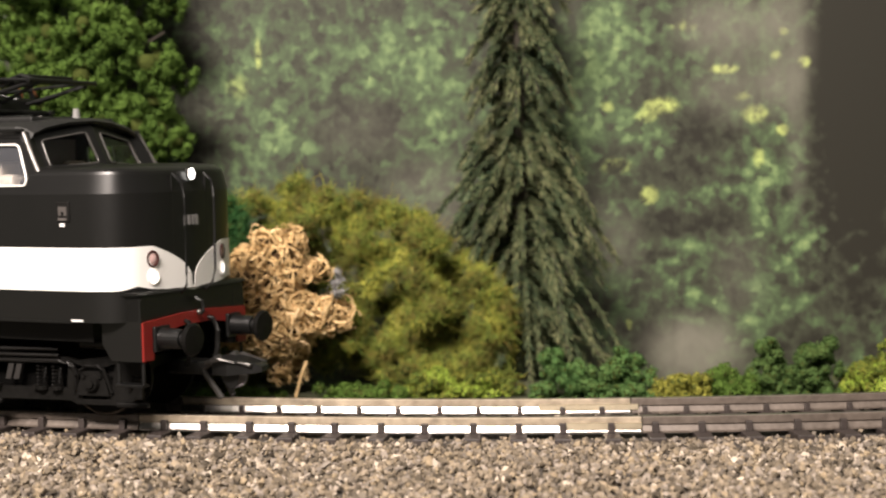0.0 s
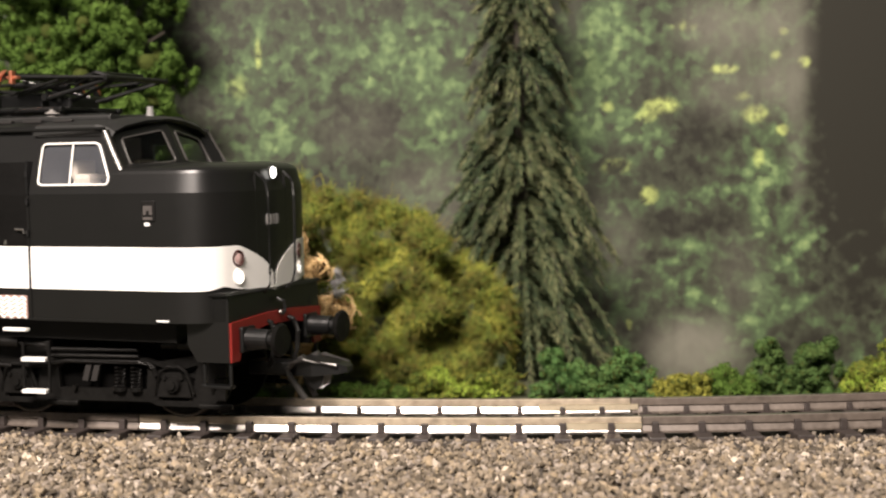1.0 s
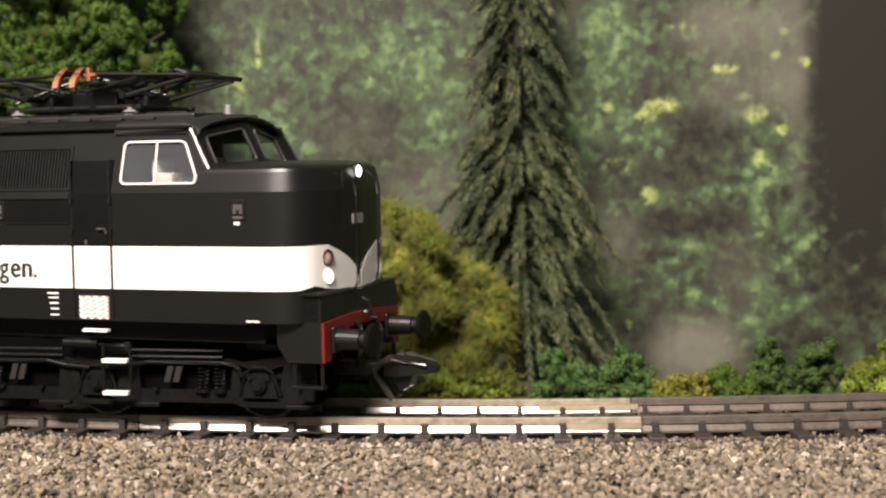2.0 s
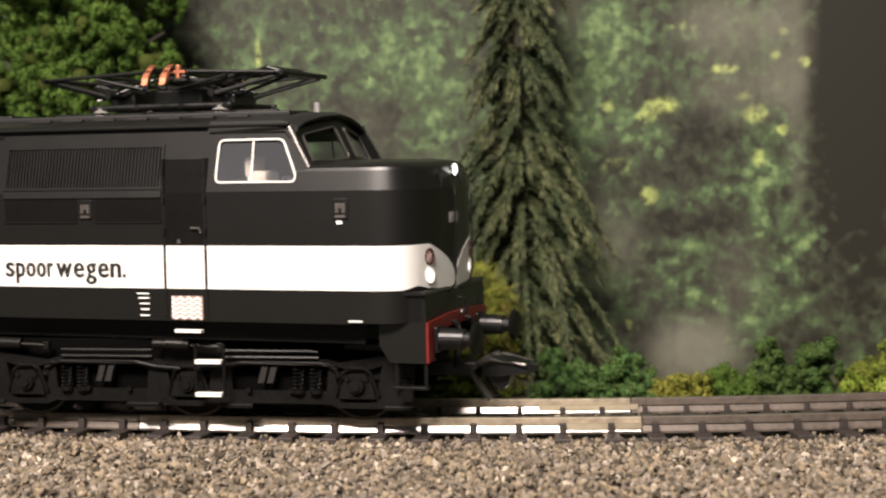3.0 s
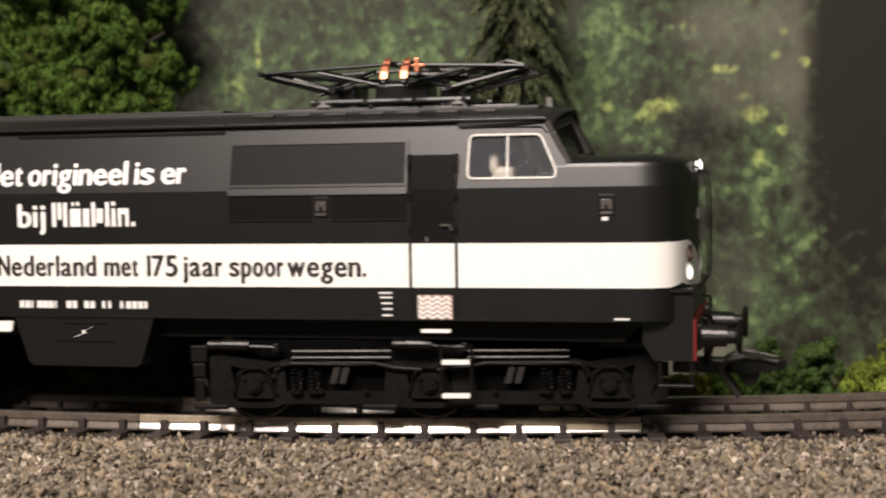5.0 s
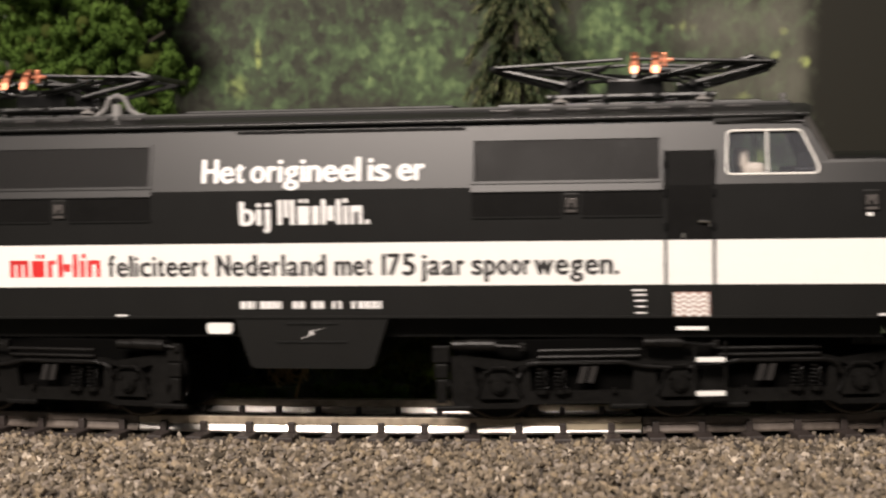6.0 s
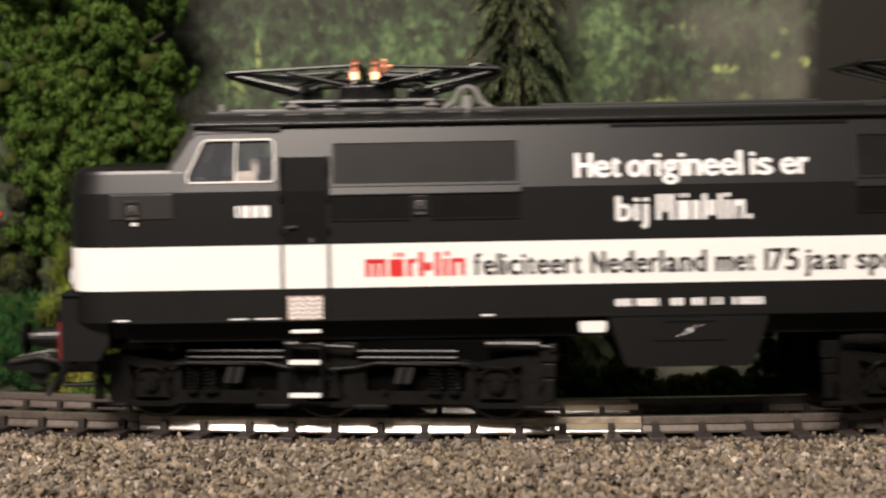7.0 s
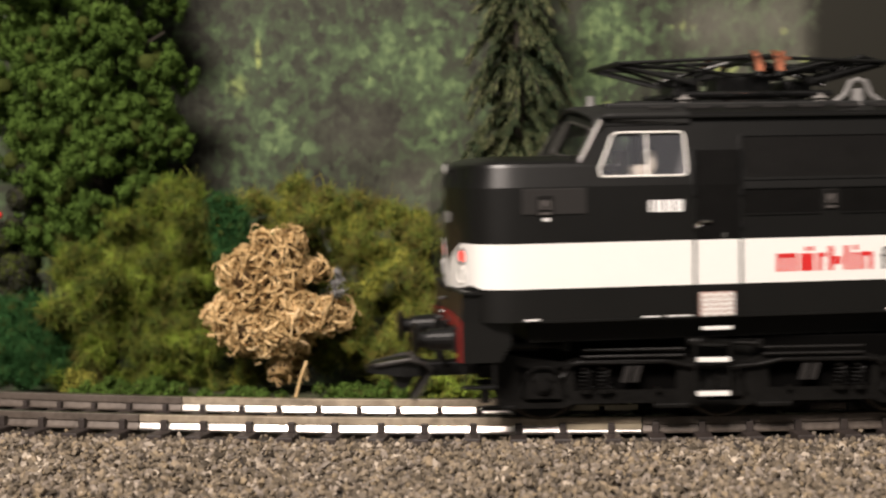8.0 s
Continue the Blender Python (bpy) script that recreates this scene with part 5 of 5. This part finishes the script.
def strand_cloud(rng, blobs, per, length, radius, curl=0.7, segs=8):
    """Curled strands that wander over the outside of blobs, three-sided tubes."""
    V, F, k = [], [], 0
    for x, y, z, r in blobs:
        n = int(per * r * r)
        c = np.array((x, y, z))
        d = unit(rng, n)
        lift = rng.uniform(0.8, 1.25, n)[:, None]
        h = np.cross(d, unit(rng, n))
        turn = rng.choice((-1.0, 1.0), n)[:, None] * rng.uniform(0.0, 1.0, n)[:, None]
        q = c + d * r * lift
        L = (length * rng.uniform(0.5, 1.3, n))[:, None]
        R = (radius * rng.uniform(0.7, 1.3, n))[:, None]
        drift = 0.05 * rng.normal(size=(n, 1))
        ring = []
        for _ in range(segs + 1):
            d = (q - c) / np.linalg.norm(q - c, axis=1)[:, None]
            turn = turn * 0.8 + 0.5 * rng.normal(size=(n, 1))
            h = h + np.cross(d, h) * turn * curl
            h -= d * (h * d).sum(1)[:, None]
            h /= np.linalg.norm(h, axis=1)[:, None]
            side = np.cross(h, d)
            for m in range(3):
                ring.append(q + (side * math.cos(m * 2.094) + d * math.sin(m * 2.094)) * R)
            lift = np.clip(lift + 0.14 * rng.normal(size=(n, 1)) + drift, 0.75, 1.7)
            q = q + h * L / segs
            away = q - c
            q = c + away / np.linalg.norm(away, axis=1)[:, None] * r * lift
        V.append(np.stack(ring, 1).reshape(-1, 3))
        base = (np.arange(n) * (3 * segs + 3))[:, None] + k
        for j in range(segs):
            for m in range(3):
                F.append(base + np.array([[3 * j + m, 3 * j + (m + 1) % 3, 3 * j + 3 + (m + 1) % 3, 3 * j + 3 + m]]))
        k += n * (3 * segs + 3)
    return np.concatenate(V), np.concatenate(F)


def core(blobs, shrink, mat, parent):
    """Uneven dark filler added under the leaves and fibres, so gaps don't show through."""
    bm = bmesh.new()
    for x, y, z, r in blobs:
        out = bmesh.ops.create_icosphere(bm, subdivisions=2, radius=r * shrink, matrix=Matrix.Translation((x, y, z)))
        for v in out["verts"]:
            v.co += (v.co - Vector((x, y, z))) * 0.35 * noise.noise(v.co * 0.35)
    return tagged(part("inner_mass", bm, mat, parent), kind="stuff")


def tussock(x, z, front):
    """Depth of an uneven, tufted bush face."""
    return front + 5 + 13 * noise.noise(Vector((x * 0.13, front, z * 0.15)))


def bush(name, label, category, blobs, mat, style, core_mat=CORE, seed=1, shrink=0.78, loose=None, **kw):
    rng = np.random.default_rng(seed)
    holder = tagged(new(name), label, category)
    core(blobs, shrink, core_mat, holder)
    V, F = style(rng, blobs, **kw)
    V[:, 2] = np.maximum(V[:, 2], -6.4)
    heap("foliage", V, F, mat, holder)
    if loose:
        W, G = fibre_cloud(rng, blobs, loose[1], 1.9, 0.085, 2.4, 5, 0.1)
        W[:, 2] = np.maximum(W[:, 2], -6.4)
        tagged(heap("loose_fibre", W, G, loose[0], holder, "paler loose curling fibres"), kind="stuff")
    return holder


def filled(rng, cx, cy, rx, ry, z0, z1, n, r0, r1, taper):
    """Blobs that fill an uneven mass; taper gives the share of the width left at height share h."""
    out = []
    for _ in range(n):
        h = rng.random()
        k = taper(h)
        a = rng.uniform(0, 2 * math.pi)
        q = math.sqrt(rng.random())
        uneven = 0.72 + 0.55 * noise.noise(Vector(((cx + rx * k * q * math.cos(a)) * 0.22, cy, 1.7)))
        z = z0 + (z1 - z0) * h * min(1.0, uneven)
        out.append((cx + rx * k * q * math.cos(a), cy + ry * k * q * math.sin(a), z, rng.uniform(r0, r1)))
    return out


def build_left_tree():
    rng = np.random.default_rng(11)
    tree = tagged(new("broadleaf_tree"), "tall broadleaf model tree with clumped mid-green foam leaves", "tree")
    bm = bmesh.new()
    pipe(bm, [(-72, 71, -11.5), (-71.5, 71, 12), (-72.5, 71.5, 30), (-71, 71, 55), (-70, 71, 85)], 2.4, 10)
    for k in range(14):
        a = rng.uniform(0, 6.28)
        z = rng.uniform(24, 80)
        rod(bm, (-71.5, 71, z), (-71.5 + 15 * math.cos(a), 71 + 9 * math.sin(a), z + 8), 0.8, 0.3, 6)
    part("trunk", bm, BARK, tree)
    blobs = []
    for k in range(330):
        z = rng.uniform(22, 100)
        h = (z - 24) / 76
        wide = 20.5 * (0.74 + 0.3 * math.sin(math.pi * min(1, max(0, h * 1.1))))
        a = rng.uniform(math.pi * 0.9, math.pi * 2.1)
        q = rng.uniform(0.4, 1.0)
        x, y = -74.2 + wide * q * math.cos(a), 70 + 11 * q * math.sin(a)
        if noise.noise(Vector((x * 0.10, z * 0.10, 3.1))) < -0.17:
            continue
        blobs.append((x, y, z, rng.uniform(2.8, 5.6)))
    small = []
    for x, y, z, r in blobs:
        for d in unit(rng, 14):
            small.append((x + d[0] * r * 0.8, y + d[1] * r * 0.8, z + d[2] * r * 0.72, r * rng.uniform(0.22, 0.42)))
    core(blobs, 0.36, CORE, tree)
    V, F = leaf_cloud(rng, small, 50, 0.34, 0.8)
    heap("crown", V, F, LEAF_TREE, tree, "clumped green foam leaves")


def build_spruce():
    rng = np.random.default_rng(21)
    tree = tagged(new("spruce_tree"), "tall dark green model spruce with drooping needle branches", "tree")
    cx, cy, z0, z1 = 16.3, 66.0, -9.0, 118.0
    bm = bmesh.new()
    rod(bm, (cx, cy, z0), (cx, cy, z1), 2.0, 0.3, 10)
    part("trunk", bm, BARK, tree)
    V, F, k = [], [], 0
    bm = bmesh.new()
    z = 4.0
    turn = 0.0
    while z < z1 - 3:
        h = (z - z0) / (z1 - z0)
        reach = 24.5 * (1 - h) ** 0.6 + 0.5
        if z > 40:
            reach *= 0.72 + 0.2 * math.sin(z * 0.33)
        count = 13
        for i in range(count):
            turn += 2.399
            a = turn + rng.uniform(-0.3, 0.3)
            R = reach * rng.uniform(0.4, 1.12)
            if abs(math.cos(a)) > 0.8:
                R *= rng.uniform(0.8, 1.0)
            drop = R * rng.uniform(0.75, 1.35)
            zz = z + rng.uniform(-1.6, 1.6)
            pts = []
            for j in range(9):
                t = j / 8
                pts.append(np.array((cx + R * t ** 0.9 * math.cos(a), cy + 0.68 * R * t ** 0.9 * math.sin(a), zz + 2.2 * t - drop * t * t * 0.85 + (1.2 * max(0, t - 0.8) * 5 * 0.4))))
            pipe(bm, [tuple(p) for p in pts[::2]], 0.3, 4)
            n = int(34 * R * 0.62) + 40
            ts = rng.random(n) ** 0.8 * 8
            idx = np.minimum(ts.astype(int), 7)
            P = np.array(pts)
            base = P[idx] + (P[idx + 1] - P[idx]) * (ts - idx)[:, None]
            along = P[idx + 1] - P[idx]
            along /= np.linalg.norm(along, axis=1)[:, None]
            way = along * 1.1 + unit(rng, n) * 0.6
            way /= np.linalg.norm(way, axis=1)[:, None]
            side = np.cross(way, unit(rng, n))
            side /= np.linalg.norm(side, axis=1)[:, None]
            L = rng.uniform(0.9, 2.3, n)[:, None]
            W = 0.17
            quad = np.stack([base - side * W, base + side * W, base + way * L + side * W * 0.4, base + way * L - side * W * 0.4], 1).reshape(-1, 3)
            V.append(quad)
            F.append(np.arange(n * 4).reshape(n, 4) + k)
            k += n * 4
        z += 2.6 + 1.0 * h
    tagged(part("branchwork", bm, BARK, tree), kind="stuff")
    VV = np.concatenate(V)
    VV[:, 2] = np.maximum(VV[:, 2], -6.0)
    tagged(heap("needles", VV, np.concatenate(F), NEEDLE, tree, "dark grey-green needles"), kind="stuff")


def build_planting():
    rng = np.random.default_rng(31)
    build_left_tree()
    build_spruce()
    # mossy bush beside the straw heap, high at one end and sloping down
    blobs = []
    for _ in range(560):
        x = rng.uniform(-42, 13)
        if x < -27:
            top = 39 - (-27 - x) * 0.3
        else:
            top = 39 - (x + 27) * 0.36 - max(0, x + 5) * 0.6
        z = -6 + (top + 3) * rng.random() ** 0.75
        blobs.append((x, tussock(x, z, 46) + 7 * rng.random() ** 1.5, z, rng.uniform(1.0, 2.4)))
    bush("moss_bush", "olive-yellow mossy bush of fine tangled fibres", "bush", blobs, LEAF_OLIVE, moss_cloud, seed=41, loose=(LOOSE_YELLOW, 2.2), shrink=0.7, per=105, length=1.3, width=0.075)
    blobs = []
    for _ in range(340):
        x = rng.uniform(-79, -45)
        top = 37.5 - max(0, -56 - x) * 0.68 - max(0, x + 50) * 0.8
        z = -6 + (top + 3) * rng.random() ** 0.75
        blobs.append((x, tussock(x, z, 50) + 7 * rng.random() ** 1.5, z, rng.uniform(1.0, 2.4)))
    bush("moss_bush", "green and olive mossy bush under the broadleaf tree", "bush", blobs, LEAF_LIME, moss_cloud, seed=42, loose=(LOOSE_GREEN, 2.6), shrink=0.7, per=95, length=1.5, width=0.075)
    # blue-green foam bushes
    b = filled(rng, -84, 54, 8, 5, -4, 17, 90, 1.2, 2.4, lambda h: 1 - 0.5 * h)
    bush("foam_bush", "dark blue-green foam bush at the foot of the tree", "bush", b, LEAF_TEAL, moss_cloud, seed=43, shrink=0.6, per=70, length=1.4, width=0.08)
    b = filled(rng, -41.8, 46.5, 3.6, 2.0, 19, 38, 56, 1.0, 1.7, lambda h: 0.4 + 0.6 * h)
    bush("foam_bush", "narrow blue-green foam bush behind the straw", "bush", b, LEAF_TEAL, moss_cloud, seed=44, shrink=0.6, per=70, length=1.3, width=0.08)
    # dark shrub
    b = filled(rng, -89, 64, 6.5, 4, -5, 40, 60, 2.0, 3.4, lambda h: 1 - 0.35 * h)
    shrub = bush("dark_shrub", "nearly black shrub with grey flecks beside the tree", "bush", b, LEAF_DARK, leaf_cloud, seed=45, per=55, size=0.4)
    # one plain red ball at the shrub's edge
    bm = bmesh.new()
    bmesh.ops.create_icosphere(bm, subdivisions=2, radius=0.75, matrix=Matrix.Translation((-90.0, 57.5, 29.6)))
    part("red_ball", bm, LETTER_RED, shrub, "small bright red ball")
    # straw heap: two bulges over a narrow foot
    b = []
    for cx, cz, rx, rz, n, r0, r1 in ((-34.2, 19.2, 7.6, 2.6, 26, 1.6, 2.8), (-26.4, 18.8, 2.6, 1.6, 7, 1.2, 2.0), (-31.4, 23.6, 4.2, 1.6, 10, 1.2, 2.2), (-32.0, 9.6, 11.4, 3.6, 46, 1.8, 3.0), (-33.5, 5.4, 7.0, 1.8, 12, 1.4, 2.2), (-35.5, 14.4, 5.0, 1.2, 10, 1.3, 2.0), (-31.2, 0.4, 3.0, 3.2, 12, 1.2, 1.9)):
        for _ in range(n):
            a, q = rng.uniform(0, 6.28), math.sqrt(rng.random())
            b.append((cx + rx * q * math.cos(a), (44.5 if cz < 5 else 41) + rng.uniform(-3.5, 3.5), cz + rz * q * math.sin(a), rng.uniform(r0, r1)))
    straw = bush("straw_heap", "heap of curled dry tan straw against the bush", "straw heap", b, STRAW, strand_cloud, STRAW_GAP_SHADE, 46, 0.8, per=8.5, length=5.4, radius=0.2, curl=0.15)
    bm = bmesh.new()
    pipe(bm, [(-28.6, 36.0, -5.8), (-27.4, 36, -1.5), (-26.2, 36.4, 1.6)], 0.32, 6)
    part("loose_stalk", bm, STRAW, straw)
    b = filled(rng, -20.1, 40.5, 1.0, 1.2, 13.5, 18.6, 10, 0.5, 0.9, lambda h: 1.0)
    bush("lichen_tuft", "small grey lichen tuft beside the straw", "lichen", b, LICHEN, moss_cloud, seed=47, shrink=0.4, per=90, length=0.7, width=0.1)
    # low foam along the foot of the backdrop
    low = [(28, 36, 12, 4, 5.0, LEAF_GRASS, "low bright green foam bush under the spruce", 48, 60),
           (44.5, 35, 5.5, 3, 0.8, LEAF_MIX, "low yellow-green foam tuft", 49, 26),
           (54, 36, 5, 3, 3.4, LEAF_TREE, "low dark green foam bush", 50, 28),
           (67, 38, 9.5, 4, 6.2, LEAF_GREEN, "green foam bush at the foot of the backdrop", 51, 60),
           (83, 38, 8.5, 4, 6.2, LEAF_LIME, "olive green foam bush at the foot of the backdrop", 52, 48),
           (97, 38, 6, 4, 5.4, LEAF_GREEN, "green foam bush at the foot of the backdrop", 57, 30),
           (-62, 46, 12, 3, -1.2, LEAF_TREE, "low green foam moss beside the track", 53, 44),
           (-72, 48, 3.2, 2.5, 2.0, LEAF_MIX, "small yellow foam tuft", 54, 14),
           (3, 42, 12, 3, -0.4, LEAF_LIME, "low olive moss beside the track", 55, 44),
           (-40, 37, 10, 2.5, -2.4, LEAF_TREE, "low green foam moss beside the straw", 56, 28),
           (-16, 38, 9, 2.5, -0.8, LEAF_TREE, "low dark green moss beside the straw", 58, 30)]
    for x, y, rx, ry, top, mat, label, seed, n in low:
        b = filled(rng, x, y, rx, ry, -7, top - 1.0, n * 3, 0.7, 1.7, lambda h: 1 - 0.2 * h * h)
        bush("foam_bush", label, "bush", b, mat, leaf_cloud, seed=seed, shrink=0.6, per=95, size=0.3, shell=0.7)


build_planting()
build_stones()


# ---- what moves: the engine along the curve, its wheelsets turning with it ----
TRAVEL = [(0.0, -176.1), (0.5, -170.0), (1.0, -162.8), (1.5, -156.2), (3.0, -134.45), (3.5, -126.5), (4.0, -116.9), (4.5, -107.9), (4.7, -104.3),
          (5.8, -69.5), (6.0, -60.7), (6.5, -35.2), (7.0, -4.4), (7.5, 24.0), (8.0, 55.0)]


def motions():
    rows = []
    for t, s in TRAVEL:
        a = s / RC
        x, y = arc(RC, a)
        rows.append((t, pose(x * MM, y * MM, 0, 0, 0, math.degrees(a))))
    walk(engine, rows)
    ts = [i * 0.1 for i in range(81)]
    way = np.interp(ts, [t for t, _ in TRAVEL], [s for _, s in TRAVEL])
    for ws in wheelsets:
        m = ws.matrix_basis.copy()
        walk(ws, [(t, m @ Matrix.Rotation((s - way[0]) / 6.2, 4, "Y")) for t, s in zip(ts, way)])


motions()
